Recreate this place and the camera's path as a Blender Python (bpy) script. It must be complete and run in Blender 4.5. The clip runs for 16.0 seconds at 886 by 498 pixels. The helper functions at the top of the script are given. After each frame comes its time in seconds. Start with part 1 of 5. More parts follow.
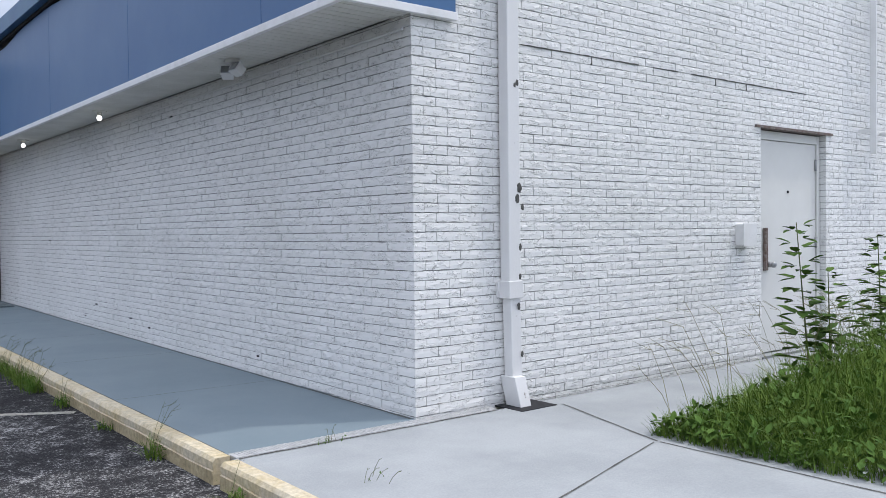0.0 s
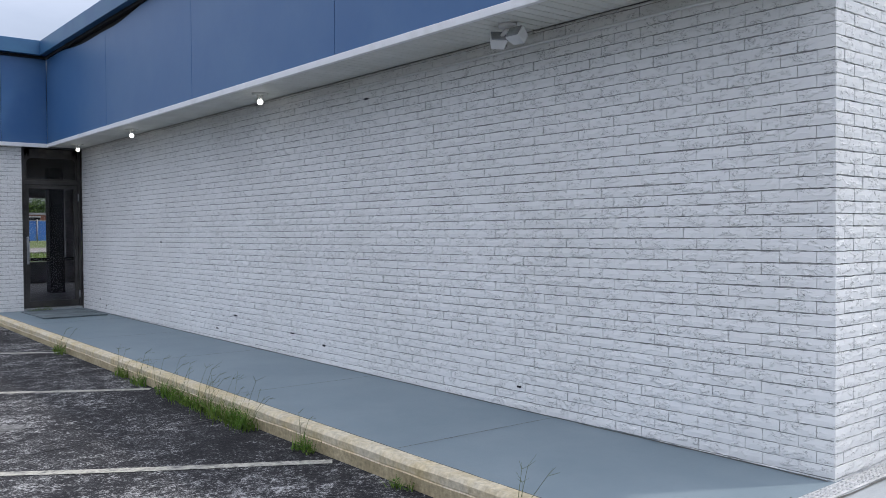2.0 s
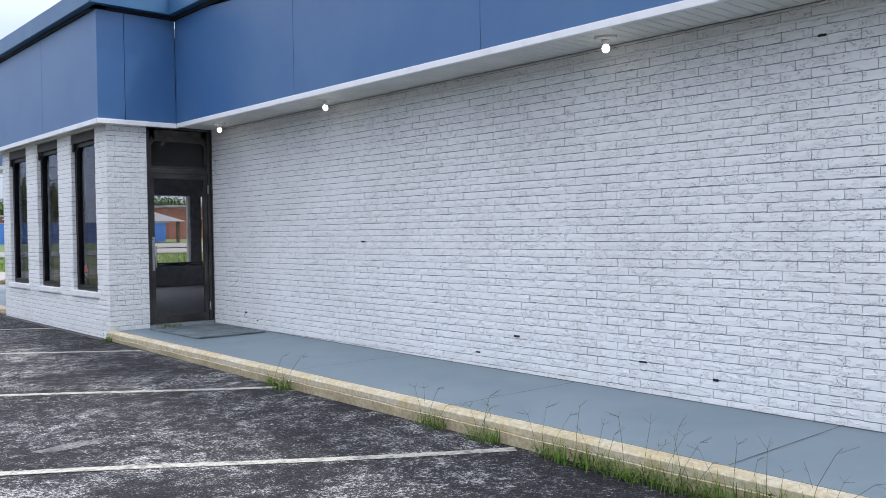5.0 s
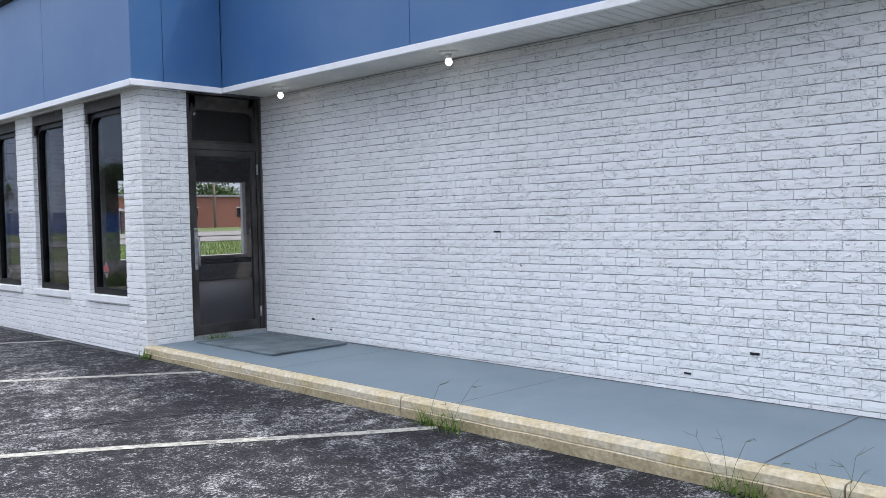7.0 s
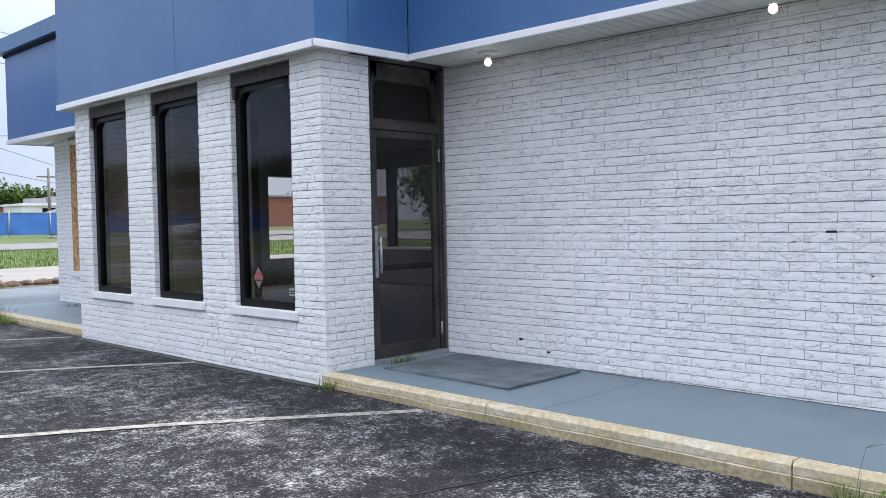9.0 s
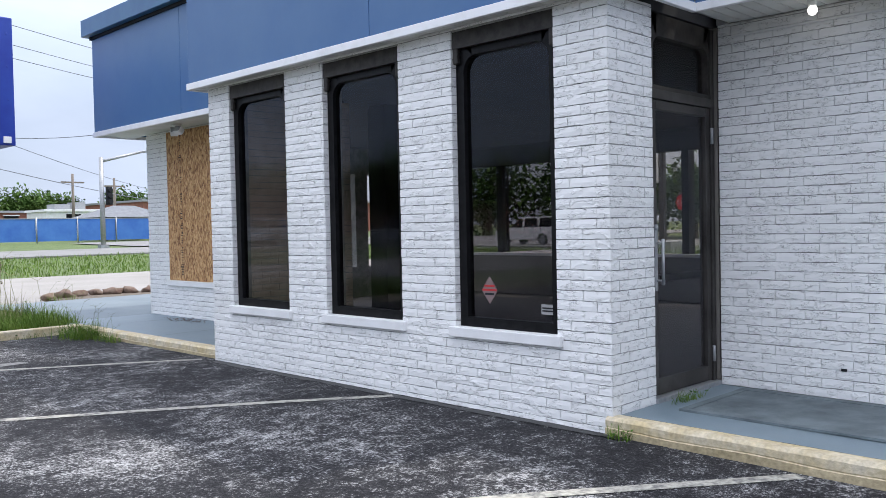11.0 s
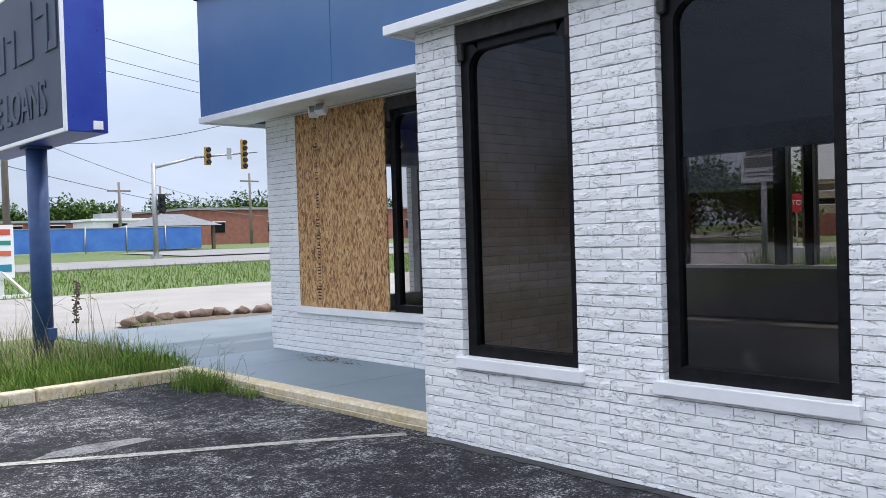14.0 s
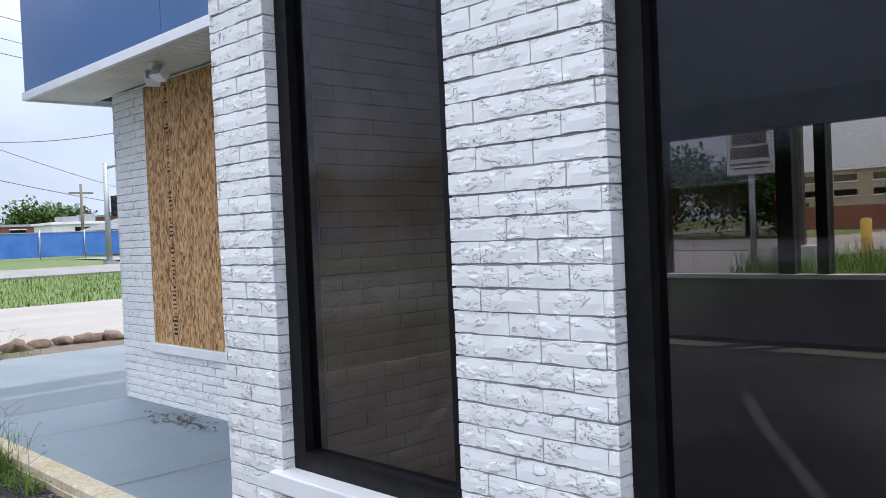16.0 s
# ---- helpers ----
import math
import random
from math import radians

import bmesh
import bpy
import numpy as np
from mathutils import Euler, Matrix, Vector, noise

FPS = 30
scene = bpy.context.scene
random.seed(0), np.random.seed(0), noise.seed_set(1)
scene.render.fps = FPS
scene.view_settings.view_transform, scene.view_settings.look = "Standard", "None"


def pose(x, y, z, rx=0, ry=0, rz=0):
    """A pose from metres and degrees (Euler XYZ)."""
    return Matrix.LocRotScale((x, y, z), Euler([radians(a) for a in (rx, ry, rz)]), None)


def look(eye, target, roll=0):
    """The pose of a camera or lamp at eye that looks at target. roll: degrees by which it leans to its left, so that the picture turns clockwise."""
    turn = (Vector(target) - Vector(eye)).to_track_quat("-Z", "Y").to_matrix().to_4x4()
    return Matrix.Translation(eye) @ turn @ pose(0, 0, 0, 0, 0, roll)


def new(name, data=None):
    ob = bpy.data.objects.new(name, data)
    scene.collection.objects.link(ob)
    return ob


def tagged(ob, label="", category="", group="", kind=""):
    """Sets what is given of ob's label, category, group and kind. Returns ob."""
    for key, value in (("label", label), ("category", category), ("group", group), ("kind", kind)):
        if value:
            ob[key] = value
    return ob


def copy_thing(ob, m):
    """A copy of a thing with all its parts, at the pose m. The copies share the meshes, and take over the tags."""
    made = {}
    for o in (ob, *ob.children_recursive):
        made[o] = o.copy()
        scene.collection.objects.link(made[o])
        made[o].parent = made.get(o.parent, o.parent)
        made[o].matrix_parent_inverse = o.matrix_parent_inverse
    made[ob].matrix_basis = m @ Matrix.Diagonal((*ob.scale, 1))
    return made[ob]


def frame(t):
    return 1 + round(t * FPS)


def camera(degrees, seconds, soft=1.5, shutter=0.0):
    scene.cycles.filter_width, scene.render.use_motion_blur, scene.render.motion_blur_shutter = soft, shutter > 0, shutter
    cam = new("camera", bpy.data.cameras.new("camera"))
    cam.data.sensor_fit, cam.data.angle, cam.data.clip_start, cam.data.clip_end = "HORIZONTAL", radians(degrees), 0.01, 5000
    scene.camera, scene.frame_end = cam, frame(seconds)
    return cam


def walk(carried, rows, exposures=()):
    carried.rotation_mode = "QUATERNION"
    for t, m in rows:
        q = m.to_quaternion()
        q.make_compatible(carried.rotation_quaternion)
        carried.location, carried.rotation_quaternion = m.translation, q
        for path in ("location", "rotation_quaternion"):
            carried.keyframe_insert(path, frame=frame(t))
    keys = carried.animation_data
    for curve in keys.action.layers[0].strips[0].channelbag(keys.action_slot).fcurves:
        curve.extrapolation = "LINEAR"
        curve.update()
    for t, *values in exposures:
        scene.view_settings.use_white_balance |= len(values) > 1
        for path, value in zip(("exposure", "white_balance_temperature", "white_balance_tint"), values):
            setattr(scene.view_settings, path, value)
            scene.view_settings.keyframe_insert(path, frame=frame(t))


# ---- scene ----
cam = camera(54.9, 16.0, soft=0.75)
METRES, EYE, TILT, LEAN, TURN = 21.34, 1.425, -0.45, 0.0, -38.6
ROWS = [
    (0.0, 0.0, 0.0, 0.0, -0.01, -0.74, 0.7),
    (0.5, -0.0291, 0.0168, -0.0, 0.63, -0.75, 0.58),
    (1.0, -0.057, 0.0323, 0.0011, 0.64, -1.06, 0.45),
    (1.5, -0.0819, 0.0494, 0.002, -0.04, -0.83, 0.41),
    (2.0, -0.1091, 0.0651, 0.0029, -0.59, -0.73, 0.43),
    (2.5, -0.1363, 0.0817, 0.0026, -0.86, -0.66, 0.42),
    (3.0, -0.167, 0.0987, 0.0023, -0.86, -0.62, 0.54),
    (3.5, -0.1951, 0.1173, 0.0027, -1.12, -0.55, 0.88),
    (4.0, -0.2217, 0.1368, 0.0022, -1.26, -0.48, 1.09),
    (6.5, -0.3325, 0.2534, 0.0043, -6.66, -1.42, 0.77),
    (7.0, -0.3537, 0.2787, 0.0048, -7.22, -1.58, 1.32),
    (7.5, -0.3763, 0.301, 0.0052, -7.66, -1.67, 1.54),
    (8.0, -0.3985, 0.3267, 0.0055, -7.63, -1.56, 1.21),
    (10.5, -0.5069, 0.44, 0.0057, -7.09, -1.32, 1.4),
    (11.0, -0.5261, 0.4649, 0.0051, -6.75, -1.06, 1.21),
    (11.5, -0.5469, 0.4872, 0.006, -4.09, -2.25, -0.48),
    (12.0, -0.5643, 0.509, 0.006, -4.12, -0.9, 0.9),
    (12.5, -0.5823, 0.5314, 0.0067, -3.73, 0.02, 1.05),
    (13.0, -0.5956, 0.5546, 0.0068, -3.68, -0.15, 0.79),
    (13.5, -0.6023, 0.5821, 0.0079, -3.81, -0.34, 1.18),
    (14.0, -0.6038, 0.6112, 0.0097, -4.52, -0.62, 1.77),
    (14.5, -0.5986, 0.6392, 0.0117, -4.82, -0.57, 2.06),
    (15.0, -0.5902, 0.6677, 0.0128, -5.32, -0.24, 2.12),
    (15.5, -0.577, 0.6953, 0.0133, -5.65, -0.47, 2.39),
    (16.0, -0.5623, 0.7222, 0.0135, -5.65, -0.78, 2.52),
]
walk(cam, [(t, pose(0, 0, EYE, TILT, LEAN, TURN) @ pose(METRES * x, METRES * y, METRES * z, 90 + pitch, roll, yaw)) for t, x, y, z, yaw, pitch, roll in ROWS],
     exposures=[(0.0, 0.22), (2.5, 0.30), (3.0, 0.52), (3.5, 0.66), (4.5, 0.75), (7.5, 0.84), (11.0, 0.79), (13.0, 0.71), (16.0, 0.86)])

# ---- world and sun ----
SUN_DIR = Vector((0.876, -0.482, math.tan(radians(66)))).normalized()
world = bpy.data.worlds.new("world")
scene.world = world
world.use_nodes = True
wn, wl = world.node_tree.nodes, world.node_tree.links
sky = wn.new("ShaderNodeTexSky")
sky.sky_type, sky.sun_disc = "NISHITA", False
sky.sun_elevation = radians(66)
sky.sun_rotation = math.atan2(SUN_DIR.x, SUN_DIR.y)
sky.dust_density, sky.air_density, sky.ozone_density = 2.0, 1.0, 2.0
haze = wn.new("ShaderNodeMix")
haze.data_type = "RGBA"
wtc = wn.new("ShaderNodeTexCoord")
wmap = wn.new("ShaderNodeMapping")
wmap.inputs["Scale"].default_value = (1.0, 1.0, 2.6)
cloud = wn.new("ShaderNodeTexNoise")
cloud.inputs["Scale"].default_value = 2.6
cloud.inputs["Detail"].default_value = 7
cloud.inputs["Roughness"].default_value = 0.55
cramp = wn.new("ShaderNodeMapRange")
cramp.inputs["From Min"].default_value, cramp.inputs["From Max"].default_value = 0.42, 0.72
cramp.inputs["To Min"].default_value, cramp.inputs["To Max"].default_value = 0.62, 0.95
wl.new(wtc.outputs["Generated"], wmap.inputs["Vector"])
wl.new(wmap.outputs["Vector"], cloud.inputs["Vector"])
wl.new(cloud.outputs["Fac"], cramp.inputs["Value"])
wl.new(cramp.outputs["Result"], haze.inputs["Factor"])
wl.new(sky.outputs["Color"], haze.inputs["A"])
sep = wn.new("ShaderNodeSeparateXYZ")
tone = wn.new("ShaderNodeMix")
tone.data_type = "RGBA"
tone.inputs["A"].default_value, tone.inputs["B"].default_value = (7.2, 8.3, 10.9, 1), (8.5, 8.5, 8.9, 1)
wl.new(sep.outputs["Z"], tone.inputs["Factor"])
wl.new(tone.outputs["Result"], haze.inputs["B"])
lift_up = wn.new("ShaderNodeMapRange")
lift_up.inputs["From Min"].default_value, lift_up.inputs["From Max"].default_value = 0.12, 0.9
lift_up.inputs["To Min"].default_value, lift_up.inputs["To Max"].default_value = 0.62, 2.3
wl.new(wtc.outputs["Generated"], sep.inputs[0])
wl.new(sep.outputs["Z"], lift_up.inputs["Value"])
bright = wn.new("ShaderNodeVectorMath")
bright.operation = "SCALE"
wl.new(haze.outputs["Result"], bright.inputs[0])
wl.new(lift_up.outputs["Result"], bright.inputs["Scale"])
wl.new(bright.outputs[0], wn["Background"].inputs["Color"])
wn["Background"].inputs["Strength"].default_value = 0.10
sun = new("sun", bpy.data.lights.new("sun", "SUN"))
sun.data.energy, sun.data.angle, sun.data.color = 1.35, radians(1.5), (1.0, 0.96, 0.9)
sun.matrix_world = look(SUN_DIR * 30, (0, 0, 0))

# ---- materials ----
MATS = {}


def mat(name, col, rough=0.7, metal=0.0, col2=None, scale=6.0, bump=0.0, bscale=60.0, stretch=(1, 1, 1), lo=0.35, hi=0.65,
        fine=0.0, emit=0.0, rand=0.0, spec=0.5):
    """A Principled material with two scales of colour variation and a bump, in world metres."""
    if name in MATS:
        return MATS[name]
    m = bpy.data.materials.new(name)
    m.use_nodes = True
    n, l = m.node_tree.nodes, m.node_tree.links
    b = n["Principled BSDF"]
    b.inputs["Roughness"].default_value, b.inputs["Metallic"].default_value = rough, metal
    b.inputs["Specular IOR Level"].default_value = spec
    b.inputs["Base Color"].default_value = (*col, 1)
    geo = n.new("ShaderNodeNewGeometry")
    mp = n.new("ShaderNodeMapping")
    mp.inputs["Scale"].default_value = stretch
    l.new(geo.outputs["Position"], mp.inputs["Vector"])
    out = None
    if col2:
        t = n.new("ShaderNodeTexNoise")
        t.inputs["Scale"].default_value, t.inputs["Detail"].default_value, t.inputs["Roughness"].default_value = scale, 6, 0.62
        l.new(mp.outputs[0], t.inputs["Vector"])
        r = n.new("ShaderNodeMapRange")
        r.inputs["From Min"].default_value, r.inputs["From Max"].default_value = lo, hi
        l.new(t.outputs["Fac"], r.inputs["Value"])
        x = n.new("ShaderNodeMix")
        x.data_type = "RGBA"
        x.inputs["A"].default_value, x.inputs["B"].default_value = (*col, 1), (*col2, 1)
        l.new(r.outputs["Result"], x.inputs["Factor"])
        out = x.outputs["Result"]
    if fine:
        t = n.new("ShaderNodeTexNoise")
        t.inputs["Scale"].default_value, t.inputs["Detail"].default_value = bscale * 0.7, 3
        l.new(mp.outputs[0], t.inputs["Vector"])
        r = n.new("ShaderNodeMapRange")
        r.inputs["From Min"].default_value, r.inputs["From Max"].default_value = 0.3, 0.7
        r.inputs["To Min"].default_value, r.inputs["To Max"].default_value = 1 - fine, 1 + fine
        l.new(t.outputs["Fac"], r.inputs["Value"])
        v = n.new("ShaderNodeHueSaturation")
        l.new(r.outputs["Result"], v.inputs["Value"])
        v.inputs["Color"].default_value = (*col, 1)
        if out:
            l.new(out, v.inputs["Color"])
        out = v.outputs["Color"]
    if rand:
        oi = n.new("ShaderNodeObjectInfo")
        r = n.new("ShaderNodeMapRange")
        r.inputs["To Min"].default_value, r.inputs["To Max"].default_value = 1 - rand, 1 + rand
        l.new(oi.outputs["Random"], r.inputs["Value"])
        v = n.new("ShaderNodeHueSaturation")
        l.new(r.outputs["Result"], v.inputs["Value"])
        v.inputs["Color"].default_value = (*col, 1)
        if out:
            l.new(out, v.inputs["Color"])
        out = v.outputs["Color"]
    if out:
        l.new(out, b.inputs["Base Color"])
    if bump:
        t = n.new("ShaderNodeTexNoise")
        t.inputs["Scale"].default_value, t.inputs["Detail"].default_value = bscale, 4
        l.new(mp.outputs[0], t.inputs["Vector"])
        bm_ = n.new("ShaderNodeBump")
        bm_.inputs["Strength"].default_value, bm_.inputs["Distance"].default_value = bump, 0.01
        l.new(t.outputs["Fac"], bm_.inputs["Height"])
        l.new(bm_.outputs["Normal"], b.inputs["Normal"])
    if emit:
        b.inputs["Emission Color"].default_value = (*col, 1)
        b.inputs["Emission Strength"].default_value = emit
    MATS[name] = m
    return m


def noise_node(n, l, src, scale, detail, rough, distort=0.0):
    t = n.new("ShaderNodeTexNoise")
    t.inputs["Scale"].default_value, t.inputs["Detail"].default_value = scale, detail
    t.inputs["Roughness"].default_value, t.inputs["Distortion"].default_value = rough, distort
    l.new(src, t.inputs["Vector"])
    return t.outputs["Fac"]


def stretched(n, l, src, scale):
    mp = n.new("ShaderNodeMapping")
    mp.inputs["Scale"].default_value = scale
    l.new(src, mp.inputs["Vector"])
    return mp.outputs[0]


def ramp_node(n, l, src, a, b, lo=0.0, hi=1.0):
    r = n.new("ShaderNodeMapRange")
    r.interpolation_type = "SMOOTHSTEP"
    for k, v in (("From Min", a), ("From Max", b), ("To Min", lo), ("To Max", hi)):
        r.inputs[k].default_value = v
    l.new(src, r.inputs["Value"])
    return r.outputs["Result"]


def math_node(n, l, op, a, b, c=None):
    m = n.new("ShaderNodeMath")
    m.operation = op
    for k, v in enumerate((a, b, c)):
        if v is None:
            continue
        if isinstance(v, (int, float)):
            m.inputs[k].default_value = v
        else:
            l.new(v, m.inputs[k])
    return m.outputs[0]


def mix_node(n, l, fac, a, b):
    x = n.new("ShaderNodeMix")
    x.data_type = "RGBA"
    l.new(fac, x.inputs["Factor"])
    for k, v in (("A", a), ("B", b)):
        if isinstance(v, tuple):
            x.inputs[k].default_value = (*v, 1)
        else:
            l.new(v, x.inputs[k])
    return x.outputs["Result"]


def brick_paint():
    """White paint over rock-faced brick: smooth faces with short broken ledges, dark lines along their steps, a few
    chips.
    """
    m = bpy.data.materials.new("painted_brick")
    m.use_nodes = True
    n, l = m.node_tree.nodes, m.node_tree.links
    b = n["Principled BSDF"]
    b.inputs["Roughness"].default_value = 0.6
    pos = n.new("ShaderNodeNewGeometry").outputs["Position"]
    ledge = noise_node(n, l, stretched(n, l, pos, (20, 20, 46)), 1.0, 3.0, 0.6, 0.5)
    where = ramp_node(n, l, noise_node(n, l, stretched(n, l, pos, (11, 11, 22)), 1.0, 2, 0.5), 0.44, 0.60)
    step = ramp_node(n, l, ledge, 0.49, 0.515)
    fine = noise_node(n, l, pos, 70, 4, 0.6)
    soft = noise_node(n, l, stretched(n, l, pos, (16, 16, 24)), 1.0, 3, 0.5)
    h = math_node(n, l, "MULTIPLY", step, where)
    h = math_node(n, l, "MULTIPLY_ADD", fine, 0.12, h)
    h = math_node(n, l, "MULTIPLY_ADD", soft, 0.3, h)
    bp = n.new("ShaderNodeBump")
    bp.inputs["Strength"].default_value, bp.inputs["Distance"].default_value = 0.8, 0.006
    l.new(h, bp.inputs["Height"])
    l.new(bp.outputs["Normal"], b.inputs["Normal"])
    base = mix_node(n, l, ramp_node(n, l, noise_node(n, l, pos, 0.9, 7, 0.55), 0.35, 0.75), (0.83, 0.83, 0.82), (0.76, 0.76, 0.745))
    # darker grey in a narrow band along the step of each ledge
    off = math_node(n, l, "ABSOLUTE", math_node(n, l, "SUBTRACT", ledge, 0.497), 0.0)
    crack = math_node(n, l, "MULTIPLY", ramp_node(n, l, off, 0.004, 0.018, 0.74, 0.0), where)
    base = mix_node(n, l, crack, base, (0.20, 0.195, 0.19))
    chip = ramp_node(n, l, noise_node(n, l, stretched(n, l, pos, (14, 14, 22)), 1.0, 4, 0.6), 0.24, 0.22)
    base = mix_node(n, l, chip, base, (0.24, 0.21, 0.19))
    l.new(base, b.inputs["Base Color"])
    return m


def osb_mat():
    """Strand board: long pressed flakes, each its own shade of straw to brown."""
    m = bpy.data.materials.new("osb")
    m.use_nodes = True
    n, l = m.node_tree.nodes, m.node_tree.links
    b = n["Principled BSDF"]
    b.inputs["Roughness"].default_value = 0.75
    pos = n.new("ShaderNodeNewGeometry").outputs["Position"]
    warp = n.new("ShaderNodeTexNoise")
    warp.inputs["Scale"].default_value, warp.inputs["Detail"].default_value = 9, 3
    l.new(pos, warp.inputs["Vector"])
    add = n.new("ShaderNodeVectorMath")
    add.operation = "MULTIPLY_ADD"
    add.inputs[1].default_value = (0.0, 0.05, 0.04)
    l.new(warp.outputs["Color"], add.inputs[0])
    l.new(pos, add.inputs[2])
    cells = []
    for sc, turn in (((1, 52, 15), 0.22), ((1, 75, 24), -0.3)):
        mp = n.new("ShaderNodeMapping")
        mp.vector_type = "TEXTURE"
        mp.inputs["Rotation"].default_value = (turn, 0, 0)
        l.new(add.outputs[0], mp.inputs["Vector"])
        v = n.new("ShaderNodeTexVoronoi")
        v.inputs["Scale"].default_value = 1.0
        l.new(stretched(n, l, mp.outputs[0], sc), v.inputs["Vector"])
        sp = n.new("ShaderNodeSeparateColor")
        l.new(v.outputs["Color"], sp.inputs[0])
        cells.append(sp.outputs[0])
    both = math_node(n, l, "MULTIPLY", math_node(n, l, "ADD", cells[0], cells[1]), 0.5)
    grain = noise_node(n, l, stretched(n, l, pos, (60, 160, 25)), 1.0, 3, 0.6)
    f = math_node(n, l, "MULTIPLY_ADD", grain, 0.35, both)
    cr = n.new("ShaderNodeValToRGB")
    e = cr.color_ramp.elements
    e[0].position, e[0].color = 0.36, (0.15, 0.062, 0.022, 1)
    e[1].position, e[1].color = 1.0, (0.62, 0.40, 0.19, 1)
    mid = e.new(0.62)
    mid.color = (0.40, 0.205, 0.08, 1)
    l.new(f, cr.inputs["Fac"])
    l.new(cr.outputs["Color"], b.inputs["Base Color"])
    bp = n.new("ShaderNodeBump")
    bp.inputs["Strength"].default_value, bp.inputs["Distance"].default_value = 0.5, 0.004
    l.new(f, bp.inputs["Height"])
    l.new(bp.outputs["Normal"], b.inputs["Normal"])
    return m


def glass_mat(name, tint):
    """A thin tinted pane: clear tinted passage and a mirror by Fresnel."""
    m = bpy.data.materials.new(name)
    m.use_nodes = True
    n, l = m.node_tree.nodes, m.node_tree.links
    n.remove(n["Principled BSDF"])
    tr, gl, lw, pw5, fr, mx = (n.new(k) for k in ("ShaderNodeBsdfTransparent", "ShaderNodeBsdfGlossy", "ShaderNodeLayerWeight", "ShaderNodeMath", "ShaderNodeMath", "ShaderNodeMixShader"))
    tr.inputs["Color"].default_value = (*tint, 1)
    gl.inputs["Roughness"].default_value = 0.004
    gl.inputs["Color"].default_value = (0.78, 0.86, 1.0, 1)
    lw.inputs["Blend"].default_value = 0.5
    pw5.operation, fr.operation = "POWER", "MULTIPLY_ADD"
    pw5.inputs[1].default_value = 5.0
    fr.inputs[1].default_value, fr.inputs[2].default_value = 0.6, 0.017
    l.new(lw.outputs["Facing"], pw5.inputs[0])
    l.new(pw5.outputs[0], fr.inputs[0])
    l.new(fr.outputs[0], mx.inputs[0])
    l.new(tr.outputs[0], mx.inputs[1])
    l.new(gl.outputs[0], mx.inputs[2])
    l.new(mx.outputs[0], n["Material Output"].inputs["Surface"])
    return m


def asphalt_mat():
    """Worn asphalt: black binder, pale stone grains, paler worn areas at metre scale."""
    m = bpy.data.materials.new("asphalt")
    m.use_nodes = True
    n, l = m.node_tree.nodes, m.node_tree.links
    b = n["Principled BSDF"]
    b.inputs["Roughness"].default_value = 0.9
    b.inputs["Specular IOR Level"].default_value = 0.25
    geo = n.new("ShaderNodeNewGeometry")

    def noise_tex(scale, detail, rough):
        t = n.new("ShaderNodeTexNoise")
        t.inputs["Scale"].default_value, t.inputs["Detail"].default_value, t.inputs["Roughness"].default_value = scale, detail, rough
        l.new(geo.outputs["Position"], t.inputs["Vector"])
        return t.outputs["Fac"]
    big, mid, grain = noise_tex(0.8, 6, 0.65), noise_tex(9, 4, 0.6), noise_tex(46, 3, 0.9)
    s1 = n.new("ShaderNodeMath")
    s1.operation = "MULTIPLY_ADD"
    s1.inputs[1].default_value = 0.55
    l.new(big, s1.inputs[0])
    l.new(grain, s1.inputs[2])
    s2 = n.new("ShaderNodeMath")
    s2.operation = "MULTIPLY_ADD"
    s2.inputs[1].default_value = 0.45
    l.new(mid, s2.inputs[0])
    l.new(s1.outputs[0], s2.inputs[2])
    r = n.new("ShaderNodeValToRGB")
    r.color_ramp.elements[0].position, r.color_ramp.elements[0].color = 0.47, (0.009, 0.009, 0.011, 1)
    r.color_ramp.elements[1].position, r.color_ramp.elements[1].color = 0.645, (0.46, 0.46, 0.46, 1)
    e = r.color_ramp.elements.new(0.555)
    e.color = (0.036, 0.036, 0.040, 1)
    half = n.new("ShaderNodeMath")
    half.operation = "MULTIPLY"
    half.inputs[1].default_value = 0.53
    l.new(s2.outputs[0], half.inputs[0])
    l.new(half.outputs[0], r.inputs["Fac"])
    l.new(r.outputs["Color"], b.inputs["Base Color"])
    bp = n.new("ShaderNodeBump")
    bp.inputs["Strength"].default_value, bp.inputs["Distance"].default_value = 0.9, 0.012
    l.new(grain, bp.inputs["Height"])
    l.new(bp.outputs["Normal"], b.inputs["Normal"])
    return m


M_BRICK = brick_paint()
# white-painted mortar, greyed in the colour for the shadow lines in the joints
M_MORTAR = mat("shadowed_mortar", (0.40, 0.40, 0.395), 0.85, col2=(0.24, 0.24, 0.235), scale=8, bump=0.4, bscale=120)
M_PAINT = mat("white_paint", (0.78, 0.78, 0.78), 0.5, col2=(0.66, 0.66, 0.65), scale=3, bump=0.12, bscale=80, lo=0.4, hi=0.8)
M_TRIM = mat("white_metal_trim", (0.80, 0.80, 0.81), 0.4, col2=(0.62, 0.62, 0.60), scale=5, lo=0.5, hi=0.9)
M_BLUE = mat("blue_panel", (0.040, 0.118, 0.275), 0.36, col2=(0.065, 0.150, 0.30), scale=0.9, lo=0.35, hi=0.7, bump=0.05, bscale=3)
M_CAP = mat("blue_cap", (0.035, 0.11, 0.24), 0.4, col2=(0.05, 0.15, 0.27), scale=2)
M_DARK = mat("near_black", (0.012, 0.013, 0.016), 0.9)
M_SOFFIT = mat("soffit_paint", (0.74, 0.74, 0.70), 0.6, col2=(0.62, 0.62, 0.57), scale=2)
M_ASPHALT = asphalt_mat()
